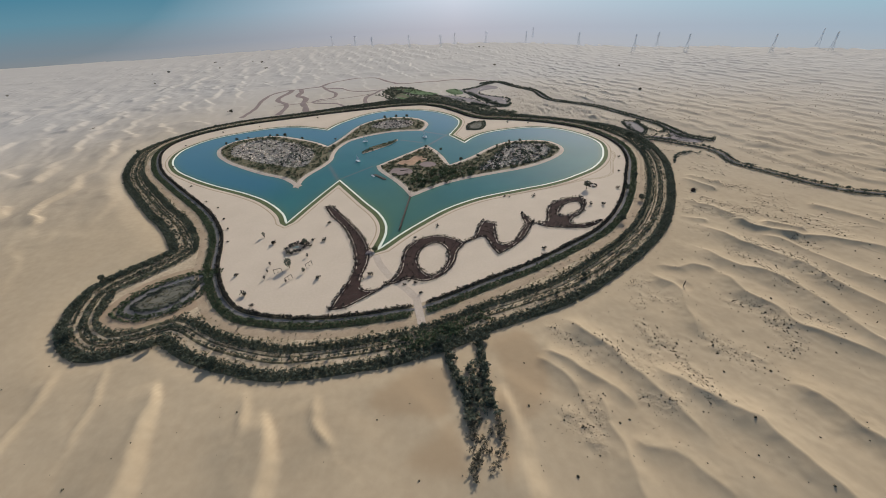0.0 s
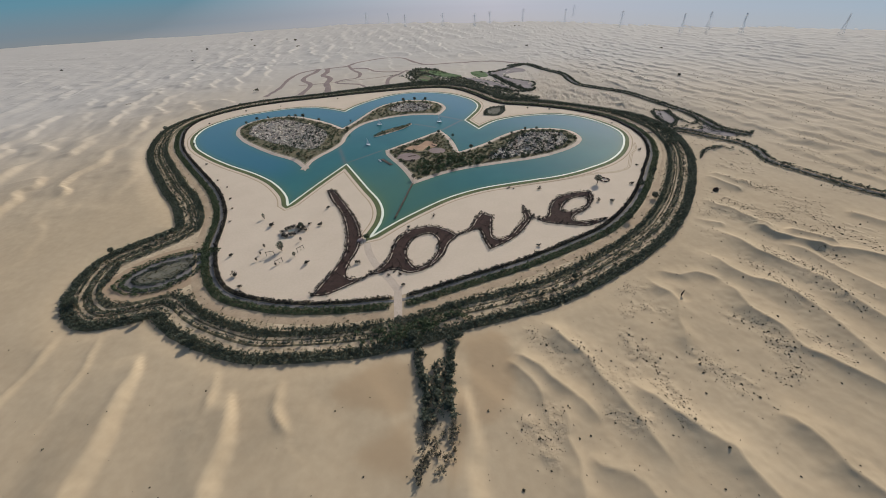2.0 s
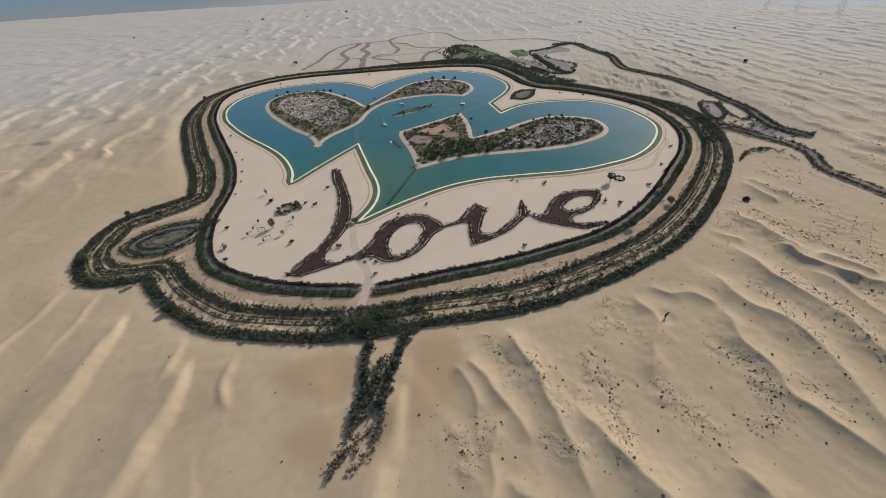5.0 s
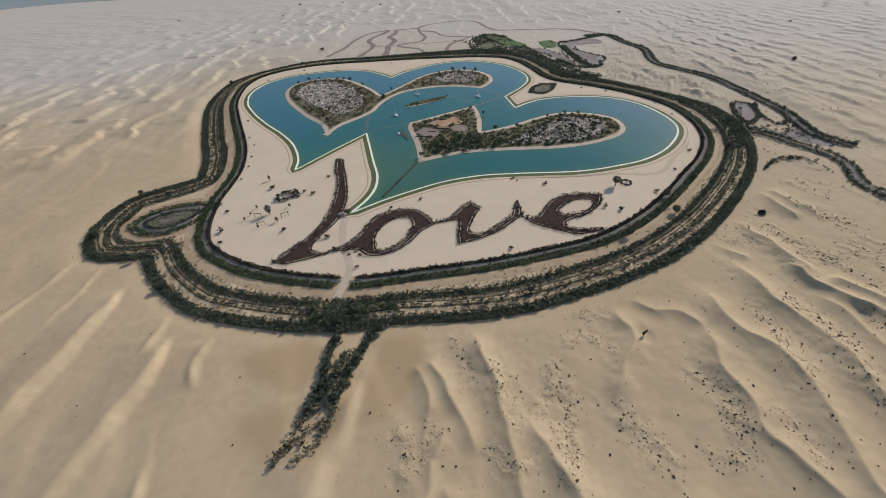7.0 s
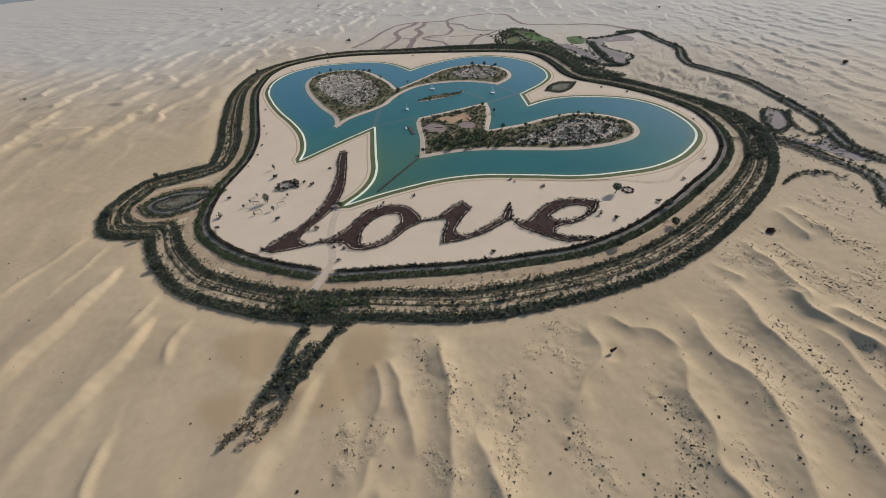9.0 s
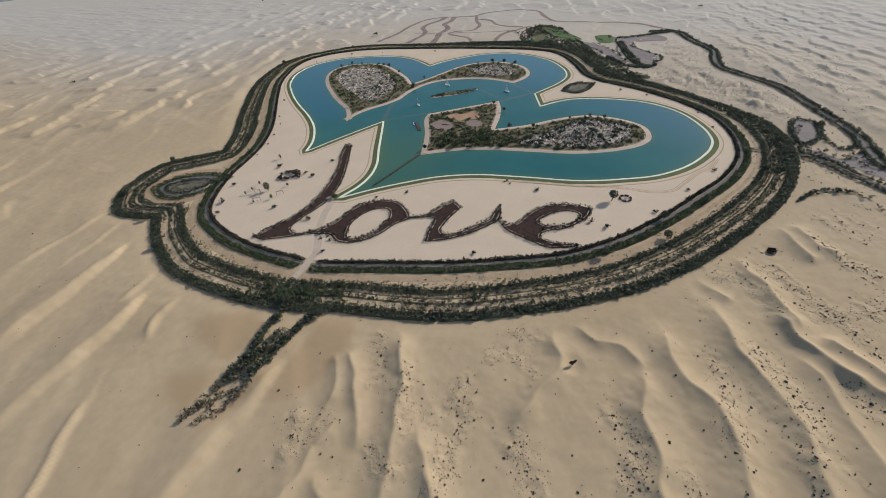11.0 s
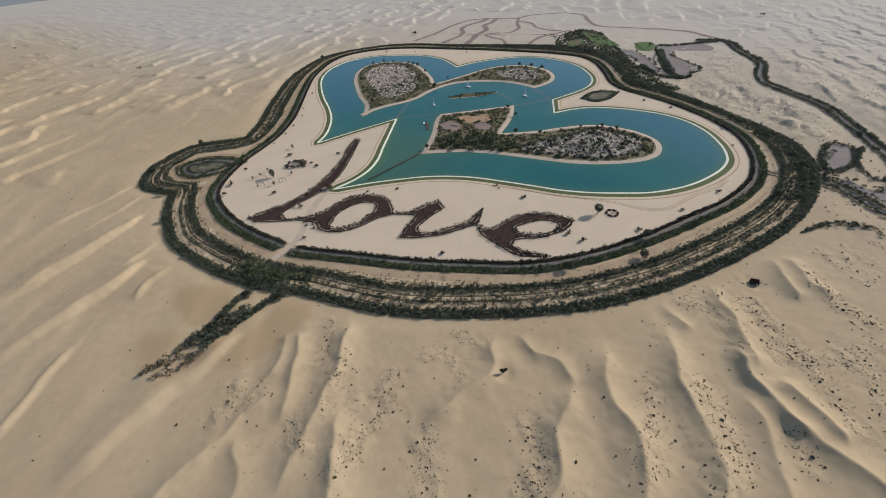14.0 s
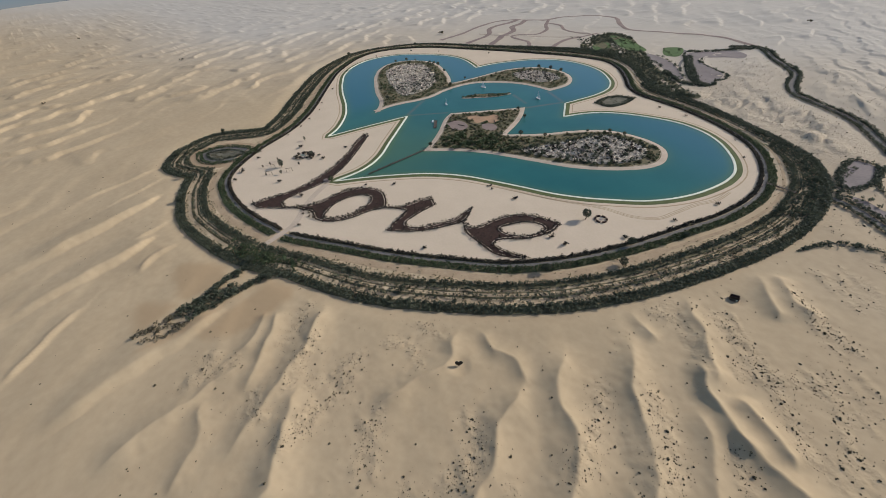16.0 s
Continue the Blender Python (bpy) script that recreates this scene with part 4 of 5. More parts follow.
tree_belt("inner_hedge", off_gate(inner), 2.1, 1.0, 28, 5, HEDGE_BROWN, "dark brown hedge along the inner sand terrace")

# eye-shaped garden in the western lobe
eye = tagged(new("eye_garden"), "eye shaped garden of concentric hedges and scrub", "garden", kind="structure")
sheet("garden_soil", [offset(EYE_BED, -13)], 0.12, DAMP, eye, "brown soil walk", drop=0.3)
sheet("garden_walk", [EYE_BED], 0.16, GREY_TRACK, eye, "grey gravel walk", drop=0.3)
sheet("garden_scrub", [offset(EYE_BED, 12)], 0.22, SCRUB_GREY, eye, "dry scrub", drop=0.3)
tree_belt("garden_hedge", np.vstack([along(offset(EYE_BED, d), 1.9, 0.5, 90 + d) for d in (-3, 1, 3)]), 2.4, 0.8, 30, 8, LEAF_GREEN, "green hedge round the eye shaped garden")
tree_belt("garden_hedge", np.vstack([along(offset(EYE_BED, d), 1.8, 0.5, 95 + d) for d in (10, 12)]), 2.4, 0.7, 26, 9, LEAF_DARK, "inner dark hedge of the eye garden")
tree_belt("garden_shrubs", np.vstack([fill(offset(EYE_BED, 14), 4.4, 10), along(offset(EYE_BED, 16.5), 1.5, 0.4, 91), along(offset(EYE_BED, 20), 1.6, 0.4, 93)]), 1.6, 0.5, 16, 10, LEAF_OLIVE, "low olive scrub in the eye garden", "shrubs")
eye = tagged(new("eye_garden"), "small dark scrub bed with a hedge rim", "garden", kind="structure")
sheet("garden_scrub", [EYE_EAST], 0.42, SCRUB_GREY, eye, drop=0.3)
tree_belt("garden_hedge", np.vstack([along(EYE_EAST, 1.5, 0.4, 99), along(offset(EYE_EAST, 1.8), 1.6, 0.5, 98), along(offset(EYE_EAST, 5.5), 1.8, 0.5, 97)]), 2.4, 0.8, 26, 11, LEAF_DARK, "dark hedge round the small eye bed")
tree_belt("garden_shrubs", fill(EYE_EAST, 5.0, 12), 1.7, 0.6, 18, 12, LEAF_OLIVE, "low scrub in the small eye bed", "shrubs")

# tail of trees running south from the ring
tail_w, tail_e = curve([(-8, 178), (-2, 158), (4, 140), (7, 120), (8, 104), (8, 88)], 2), curve([(17, 186), (18, 159), (19, 133), (24, 116), (23, 104), (17, 92)], 2)
q = np.vstack([along(np.asarray(t) + (dx, 0), 2.0, 1.0, 70 + i, False) for i, (t, dx) in enumerate(((tail_w, -1.4), (tail_w, 0), (tail_w, 1.4), (tail_e, -1.4), (tail_e, 0), (tail_e, 1.4)))] + [along(curve([(10, 162), (11, 140), (14, 118), (14, 98)], 2) + (dx, 0), 2.2, 1.4, 78 + dx, False, 0.95) for dx in (-3, 0, 3)])
zt = ground_height(q[:, 0].copy(), q[:, 1].copy())
lush = q[:, 1] > 128 + RNG.normal(0, 5, len(q))
stuff("tail_trees", scatter(np.c_[q, zt][lush], 3.3, 1.0, 40, 13), LEAF_DARK, "dark green double tree row running into the dunes", "trees")
thin = ~lush & (RNG.uniform(0, 1, len(q)) < 0.55)
stuff("tail_shrubs", scatter(np.c_[q, zt][thin], 3.4, 0.7, 22, 14, leaf=0.26), LEAF_DRY, "thinned dry shrubs at the end of the tree tail", "shrubs")

# ---- northern belt, dry channels, eastern tracks ----
def surface(name, line, half, mat, label, lift=0.25, category="track"):
    """A ribbon that lies on the ground."""
    nrm, verts = normals(line, False), []
    w = half * (0.8 + 0.4 * lattice(line[:, 0] / 17, line[:, 1] / 17, 33))
    for a in (-1, -0.5, 0, 0.5, 1):
        p = line + nrm * (a * w)[:, None]
        verts.append(np.c_[p, ground_height(p[:, 0].copy(), p[:, 1].copy()) + lift + (0.12 if abs(a) < 0.9 else -0.1)])
    k = len(line)
    faces = [(i + s * k, i + (s + 1) * k, i + 1 + (s + 1) * k, i + 1 + s * k)[::-1] for s in range(4) for i in range(k - 1)]
    return tagged(mesh(name, np.vstack(verts).tolist(), faces, mat, flat=False), label, category, kind="structure")


def patch(name, poly, mat, label, category, lift=0.2):
    ob = sheet(name, [poly], 0.0, mat, drop=0.0)
    bm = bmesh.new()
    bm.from_mesh(ob.data)
    bmesh.ops.subdivide_edges(bm, edges=[e for e in bm.edges if e.calc_length() > 12], cuts=3, use_grid_fill=True)
    bmesh.ops.triangulate(bm, faces=bm.faces[:])
    xy = np.array([v.co[:2] for v in bm.verts])
    z = ground_height(xy[:, 0].copy(), xy[:, 1].copy()) + lift
    for v, h in zip(bm.verts, z):
        v.co.z = h
    bm.to_mesh(ob.data)
    bm.free()
    return tagged(ob, label, category, kind="structure")


for wide, c in CHANNELS:
    surface("dry_channel", c, 1.25 * wide, BROWN_TRACK, "winding brown gravel bed of a dry channel", 0.35)
surface("track", ROAD_NE, 3.4, GREY_TRACK, "pale grey track between two hedge lines")
surface("track", ROAD_SE, 3.0, GREY_TRACK, "grey track between dark hedge lines")
LAGOON_E = ccw(curve([(340, 719), (357, 716), (359, 690), (357, 672), (351, 654), (341, 646), (334, 672), (336, 700)], 4, True))
LAGOON_N = ccw(curve([(52, 1066), (88, 1106), (116, 1130), (140, 1110), (141, 1080), (112, 1070), (88, 1050), (80, 1036), (94, 1012), (122, 984), (140, 965), (146, 938), (140, 900), (128, 892), (112, 917), (90, 967), (68, 1015)], 4, True))
LAGOON_M = ccw(curve([(-20, 1026), (0, 1024), (25, 1008), (52, 983), (80, 938), (100, 900), (84, 898), (48, 945), (10, 985)], 6, True))
BELT_N = ccw(curve([(-182, 1098), (-159, 1167), (-110, 1150), (-69, 1100), (-20, 1030), (20, 965), (75, 900), (122, 848), (154, 822), (110, 812), (70, 838), (12, 915), (-60, 975), (-140, 990)], 6, True))
MEADOW = ccw(curve([(-150, 1142), (-110, 1130), (-70, 1096), (-24, 1042), (-63, 1034), (-110, 1080)], 6, True))
MEADOW_B = ccw(curve([(-2, 1092), (24, 1104), (42, 1032), (20, 1030)], 5, True))
MEADOW_C = ccw(curve([(-139, 1036), (-128, 1074), (-98, 1030), (-112, 1000)], 5, True))
LAGOON_F = ccw(curve([(347, 633), (361, 629), (373, 620), (388, 638), (402, 668), (411, 668), (404, 632), (422, 596), (405, 588), (380, 604), (355, 618)], 4, True))
F_LOOP = curve([(366, 724), (361, 690), (364, 660), (378, 648), (391, 668), (392, 690)], 3)
for poly in (LAGOON_E, LAGOON_N, LAGOON_M, LAGOON_F):
    patch("dry_lagoon", poly, LAGOON, "flat mauve mud floor of a dry lagoon", "mud")
patch("litter", BELT_N, SCRUB, "dark leaf litter under the northern tree belt", "soil", 0.1)
for poly in (MEADOW, MEADOW_B, MEADOW_C):
    patch("meadow", poly, MEADOW_GREEN, "green meadow patch beside the tree belt", "grass", 0.3)
tree_belt("belt_trees", fill(BELT_N, 4.3, 21, (MEADOW, MEADOW_C)), 4.0, 0.8, 26, 15, LEAF_DARK, "dark tree belt north of the lake ring", "trees")
tree_belt("meadow_shrubs", np.vstack([fill(MEADOW, 9, 22), fill(MEADOW_B, 13, 23), fill(MEADOW_C, 9, 29)]), 3.4, 0.7, 24, 16, LEAF_GREEN, "green bushes on the meadow", "shrubs")
BANK_W, BANK_S = curve([(54, 1046), (70, 1003), (92, 950), (113, 906), (134, 880)], 4), curve([(58, 926), (84, 896), (110, 878), (136, 880), (147, 898)], 4)
BANK_E, BANK_T = curve([(84, 1038), (94, 1008), (126, 980), (148, 960), (153, 936), (143, 915)], 4), curve([(44, 1080), (64, 1088), (90, 1116), (118, 1146), (140, 1160)], 4)
surface("track", curve([(36, 1090), (46, 1058), (58, 1026), (64, 985), (82, 940)], 4), 2.6, GREY_TRACK, "pale grey track between the two lagoons")
q = np.vstack([along(BANK_W + (dx, 0), 2.4, 1.0, 24 + k, False) for k, dx in enumerate((-4, 0, 4, 8))] + [along(BANK_S + (0, dx), 2.6, 1.2, 124 + dx, False) for dx in (-3, 1, 5)] +
              [along(BANK_E, 3.0, 0.8, 128, False), along(BANK_T, 2.0, 0.8, 129, False), along(BANK_T + (3, -3), 2.4, 0.8, 130, False, 0.7), along(LAGOON_M, 4.0, 1.6, 25, keep=0.5), 
               along(np.array([(-203, 1216), (-178, 1164)]), 2.2, 3, 28, False), along(np.array([(-184, 1234), (-164, 1184)]), 2.2, 3, 128, False), along(np.array([(-214, 1080), (-180, 1060), (-160, 1010)]), 4, 7, 228, False)])
tree_belt("lagoon_hedge", q, 4.2, 0.8, 30, 17, LEAF_DARK, "dark hedge round the dry lagoons")


def verge(line, d, step, wander, seed, keep=1.0):
    return along(line + normals(line, False) * d, step, wander, seed, False, keep)


q = np.vstack([along(LAGOON_E, 1.8, 0.7, 26), along(offset(LAGOON_E, -2.5), 2.0, 0.8, 27), along(LAGOON_F, 3.0, 1.6, 226, keep=0.6), verge(ROAD_SE, -6.6, 1.8, 0.6, 144), along(curve([(328, 509), (339, 527), (352, 542), (369, 546), (376, 548)], 4), 1.3, 0.7, 227, False), np.array([(379, 539), (388, 528), (392, 519), (396, 507), (400, 494), (390, 524), (398, 501)]), verge(ROAD_NE, 4.8, 1.5, 0.5, 31), verge(ROAD_NE, -4.8, 1.5, 0.5, 32), verge(ROAD_NE, 6.8, 1.8, 0.7, 33), verge(ROAD_NE, -6.8, 1.8, 0.7, 34), verge(ROAD_NE, 8.6, 2.4, 0.8, 133),
               along(F_LOOP, 1.4, 1.2, 35, False), along(F_LOOP + (1.5, -1.5), 1.8, 1.2, 36, False), verge(ROAD_SE, 5.0, 1.7, 0.5, 37), verge(ROAD_SE, -5.0, 1.7, 0.5, 38), verge(ROAD_SE, 7, 2.2, 0.6, 44, 0.9),
               verge(ROAD_LINK, 3, 2.4, 2.2, 39), verge(ROAD_LINK, -3, 2.4, 2.2, 45), along(curve([(335, 618), (338, 632), (340, 645)], 3), 1.2, 4, 46, False),
               along(curve([(338, 525), (359, 541), (388, 543)], 4), 3.0, 1.2, 47, False, 0.7), fill(ccw(curve([(385, 660), (400, 640), (405, 610), (385, 600), (372, 612), (380, 640)], 4, True)), 7.0, 48)])
zq = ground_height(q[:, 0].copy(), q[:, 1].copy())
stuff("road_hedge", scatter(np.c_[q, zq], 2.9, 0.8, 26, 18), LEAF_DARK, "dark hedges lining the eastern tracks", "hedge")

# scattered desert shrubs, thicker in some hollows
def dome(k, seed):
    """Leaf sprays laid over a low rounded shrub of unit width: (k, 3, 3)."""
    r = np.random.default_rng(seed)
    a, up = np.arange(k) * 2.4 + r.uniform(-0.4, 0.4, k), (np.arange(k) + 0.5) / k
    n = np.c_[np.cos(a) * np.sqrt(1 - up * up), np.sin(a) * np.sqrt(1 - up * up), up]
    e1 = np.cross(n, (0.3, 0.5, 0.81))
    e1 /= np.linalg.norm(e1, axis=1)[:, None]
    e2 = np.cross(n, e1)
    c = n * (0.44, 0.44, 0.34) * r.uniform(0.75, 1.2, (k, 1))
    turn = r.uniform(0, 6.28, (k, 1)) + np.array([0, 2.09, 4.19])
    reach = r.uniform(0.24, 0.42, (k, 3, 1))
    return c[:, None] + reach * (np.cos(turn)[..., None] * e1[:, None] + np.sin(turn)[..., None] * e2[:, None]) + n[:, None] * r.uniform(-0.08, 0.1, (k, 3, 1))


r = np.random.default_rng(5)
q = np.c_[r.uniform(30, 900, 72000), r.uniform(-60, 1000, 72000)]
w = scrubby(q[:, 0], q[:, 1])
thick = (0.20 + 0.42 * smooth(q[:, 0] + 0.3 * q[:, 1], 330, 430)) * (1 - 0.6 * smooth(np.hypot(q[:, 0] - 60, q[:, 1] - 250), 380, 600))
q = q[(r.uniform(0, 1, len(q)) < w * thick) & ~inside(offset(OUTER, -3), q[:, 0], q[:, 1])]
q = np.vstack([q, np.c_[r.uniform(-350, 30, 260), r.uniform(20, 190, 260)][r.uniform(0, 1, 260) < 0.25], np.c_[r.uniform(100, 420, 1100), r.uniform(700, 1100, 1100)], np.c_[r.uniform(40, 420, 420), r.uniform(60, 430, 420)]])
q = np.vstack([q] + [along(line, 1.7, 3.2, 500 + k, False, 0.85) for k, line in enumerate(SCRUB_LINES)])
tufts = np.vstack([along(line, 0.4, 5.5, 560 + k, False) for k, line in enumerate(SCRUB_LINES)])
q, tufts = (p[~inside(offset(OUTER, -3), p[:, 0], p[:, 1])] for p in (q, tufts))
for line, width in ROADS:
    q = clear(q, line, 7.0)
full = len(q)
q = np.vstack([q, tufts])
zq = ground_height(q[:, 0].copy(), q[:, 1].copy())
kinds = np.stack([dome(14, 900 + k) for k in range(8)])
wide = np.clip(np.exp(r.normal(-0.36, 0.38, len(q))) * np.where(np.arange(len(q)) < full, 1.0, 0.55), 0.3, 1.7)
v = kinds[r.integers(0, 8, len(q))] * (wide[:, None] * np.c_[r.uniform(0.8, 1.2, (len(q), 2)), r.uniform(0.8, 1.5, len(q))])[:, None, None, :]
stuff("desert_shrubs", (v + np.c_[q, zq - 0.05][:, None, None, :]).reshape(-1, 3, 3), LEAF_DRY, "small dark dry shrubs dotted over the dunes", "shrubs")

# ---- letters of dark mulch edged by shrubs ----
for key, rings in LETTERS.items():
    bed = tagged(new("letter_bed"), "dark brown mulch letter " + key + " edged with shrubs on sand", "flower bed", "letters on the sand")
    rings = [ccw(r) for r in rings]
    sheet("mulch", rings, 0.42, MULCH, bed, drop=0.3)
    for i, r in enumerate(rings):
        inwards = 1.8 if i == 0 else -1.8
        line = r + normals(r, True) * inwards
        tagged(ribbon("edging", line, [(-0.45, 0.45), (0, 0.56), (0.45, 0.45)], BEACH, bed, "broken pale edging line", True, lattice(line[:, 0] / 3.1, line[:, 1] / 3.1, 47) > 0.36), kind="stuff")
        if i == 0:
            inner_q = fill(r + normals(r, True) * 3.0, 4.2, 58, rings[1:])
            tagged(triangles("bed_shrubs", scatter(raised(inner_q, 0.3), 1.5, 0.6, 14, 59), HEDGE_BROWN, bed, "sparse dark shrubs"), kind="stuff")
        tagged(triangles("border_shrubs", scatter(raised(np.vstack([along(r, 1.7, 0.5, 50 + i), along(r + normals(r, True) * (-0.9 if i == 0 else 0.9), 4.0, 0.5, 57 + i, keep=0.6), along(r + normals(r, True) * (2.6 if i == 0 else -2.6), 2.8, 0.6, 55 + i, keep=0.7)]), 0.3), 1.9, 0.85, 20, 60 + i), HEDGE_BROWN, bed, "dark border shrubs"), kind="stuff")

# ---- islands ----
A_TOP, C_TOP = offset(ISLE_LEFT, 9), offset(ISLE_RIGHT, 8)
PALE_A = ccw(curve([(-395, 640), (-405, 690), (-370, 712), (-310, 690), (-255, 650), (-235, 610), (-240, 560), (-290, 575), (-340, 600)], 6, True))
PALE_B = ccw(curve([(-160, 770), (-135, 808), (-95, 808), (-72, 785), (-85, 757), (-125, 748)], 6, True))
PALE_C = ccw(curve([(45, 515), (75, 570), (105, 615), (150, 618), (168, 595), (150, 555), (105, 530)], 6, True))
for poly, n, dark in ((PALE_A, 3.2, 6.4), (PALE_B, 3.5, 5.0), (PALE_C, 4.0, 5.2)):
    tagged(sheet("rubble", [poly], 0.68, RUBBLE, drop=0.2), "pale rubble and brushwood litter on the island", "rubble", kind="structure")
    tree_belt("pale_brush", fill(poly, n, 61), 3.9, 0.38, 10, 61, PALE_BRUSH, "bleached pale brushwood heaps on the island", "brushwood", leaf=0.46)
    tree_belt("island_shrubs", fill(poly, dark, 62), 3.0, 0.7, 24, 62, HEDGE_BROWN, "dark dry shrubs between pale brushwood", "shrubs")
BARE = [ccw(curve(p, 2, True)) for p in ([(-92, 520), (-86, 536), (-66, 534), (-56, 520), (-64, 510), (-80, 512)], [(-48, 548), (-38, 558), (-24, 552), (-22, 540), (-36, 536)])]
CLEAR = ccw(curve([(-84, 552), (-80, 566), (-64, 572), (-58, 586), (-46, 584), (-42, 574), (-34, 570), (-44, 558), (-52, 560), (-58, 546), (-70, 550)], 2, True))
tree_belt("island_shrubs", fill(A_TOP, 6.6, 63, (PALE_A, PALE_B)), 3.0, 0.6, 24, 63, LEAF_OLIVE, "olive scrub along the island's rim", "shrubs")
tree_belt("island_shrubs", fill(A_TOP, 6.4, 163, (PALE_A, PALE_B)), 3.2, 0.7, 26, 163, LEAF_GREEN, "green scrub along the island's rim", "shrubs")
tree_belt("island_shrubs", np.vstack([fill(ccw(curve([(-300, 600), (-255, 650), (-235, 610), (-240, 565), (-275, 570)], 4, True)), 4.0, 164), fill(ccw(curve([(-330, 690), (-280, 680), (-245, 640), (-270, 650)], 4, True)), 4.5, 165)]), 3.0, 0.7, 24, 164, LEAF_DARK, "blue green scrub thicket among the brushwood", "shrubs")
tree_belt("island_shrubs", fill(C_TOP, 5.2, 64, (PALE_C, CLEAR, *BARE)), 3.2, 0.6, 26, 64, LEAF_OLIVE, "olive scrub on the island", "shrubs")
tree_belt("island_shrubs", fill(C_TOP, 6.6, 166, (PALE_C, CLEAR, *BARE)), 3.2, 0.7, 28, 166, LEAF_GREEN, "green scrub on the island", "shrubs")
tree_belt("island_shrubs", np.vstack([along(PALE_C, 3.0, 2.5, 167), fill(PALE_C, 9.0, 168)]), 4.0, 0.8, 30, 168, LEAF_DARK, "dark scrub ringing the pale brushwood", "shrubs")
tree_belt("island_trees", fill(ccw(curve([(-40, 460), (-60, 490), (-30, 530), (10, 530), (45, 520), (30, 495), (0, 480)], 5, True)), 5.5, 65), 4.4, 0.8, 34, 65, LEAF_GREEN, "green trees in the island's middle", "trees")
tree_belt("island_shrubs", fill(ISLET, 2.6, 66), 2.4, 0.7, 20, 66, LEAF_GREEN, "low green scrub covering the islet", "shrubs")
tagged(sheet("clearing", [CLEAR], 0.72, CLEARING, drop=0.3), "orange tan bare clearing on the island", "sand", kind="structure")
for poly in BARE:
    tagged(sheet("clearing", [poly], 0.74, BROWN_TRACK, drop=0.3), "rust brown bare patch on the island", "sand", kind="structure")
for k, (x, y, a, n) in enumerate(((-84, 544, 20, 9), (-92, 528, 65, 8), (-74, 508, 8, 12), (-50, 530, -30, 8), (-60, 540, 12, 9), (-98, 540, 80, 7), (-40, 566, -40, 7), (-70, 526, 10, 6))):
    dx, dy = n * math.cos(radians(a)), n * math.sin(radians(a))
    log = mesh("log", [(x + s * dx + w * dy / n * 0.5, y + s * dy - w * dx / n * 0.5, z) for s in (-1, 1) for w, z in ((-1, 0.6), (-0.6, 1.35), (0.6, 1.4), (1, 0.6))],
               [(0, 1, 5, 4), (1, 2, 6, 5), (2, 3, 7, 6), (0, 3, 2, 1), (4, 5, 6, 7)], WOOD)
    tagged(log, "long weathered log lying in island scrub", "log", "logs round the clearing")

# ---- single trees and bushes ----
def stick(bm, a, b, ra, rb, sides=6):
    """A tapered round bar from a to b."""
    a, b = Vector(a), Vector(b)
    turn = (b - a).to_track_quat("Z", "Y").to_matrix().to_4x4()
    made = bmesh.ops.create_cone(bm, cap_ends=True, segments=sides, radius1=ra, radius2=rb, depth=(b - a).length)
    bmesh.ops.transform(bm, matrix=Matrix.Translation((a + b) / 2) @ turn, verts=made["verts"])


def beam(bm, a, b, w, d):
    """A squared timber from a to b."""
    a, b = Vector(a), Vector(b)
    turn = (b - a).to_track_quat("Z", "Y").to_matrix().to_4x4()
    made = bmesh.ops.create_cube(bm, size=1.0)
    bmesh.ops.transform(bm, matrix=Matrix.Translation((a + b) / 2) @ turn @ Matrix.Diagonal((w, d, (b - a).length, 1)), verts=made["verts"])


def tree(label, high, wide, mat, seed, narrow=False, category="tree", group=""):
    """A tapered trunk with limbs and a crown of leaf sprays, at the origin."""
    r = np.random.default_rng(seed)
    ob = tagged(new("tree"), label, category, group)
    bm = bmesh.new()
    fork = high * (0.2 if narrow else 0.34)
    stick(bm, (0, 0, -0.6), (0.05 * high, 0, fork), 0.045 * high, 0.03 * high, 8)
    for i in range(5):
        a = i * 1.26 + r.uniform(-0.3, 0.3)
        reach = wide * r.uniform(0.2, 0.36)
        stick(bm, (0.05 * high, 0, fork * 0.95), (reach * math.cos(a), reach * math.sin(a), high * r.uniform(0.55, 0.8)), 0.022 * high, 0.008 * high, 5)
    part("trunk", bm, BARK, ob, flat=False)
    k = 700
    c = r.normal(0, 1, (k, 3))
    c /= np.linalg.norm(c, axis=1)[:, None]
    c *= (r.uniform(0.25, 1.0, k) ** 0.45)[:, None] * (0.86 + 0.28 * lattice(c[:, 0] * 2.3 + 9, c[:, 1] * 2.3 + c[:, 2], seed))[:, None]
    c = c * (wide / 2, wide / 2, high * (0.40 if narrow else 0.33)) + (0, 0, high * (0.58 if narrow else 0.66))
    d = r.normal(0, 1, (k, 3, 3))
    d /= np.linalg.norm(d, axis=2)[:, :, None]
    triangles("crown", c[:, None] + d * wide * 0.095 * r.uniform(0.6, 1.2, (k, 1, 1)), mat, ob)
    return ob


def bush(label, wide, high, mat, seed, k=90):
    ob = tagged(new("bush"), label, "bush", "bushes on the sand")
    bm = bmesh.new()
    for i in range(4):
        a = i * 1.57 + 0.4
        stick(bm, (0, 0, -0.4), (0.28 * wide * math.cos(a), 0.28 * wide * math.sin(a), high * 0.6), 0.09, 0.03, 5)
    part("stem", bm, BARK, ob)
    triangles("crown", clump(k, high / wide, seed, 0.2) * wide, mat, ob)
    return ob


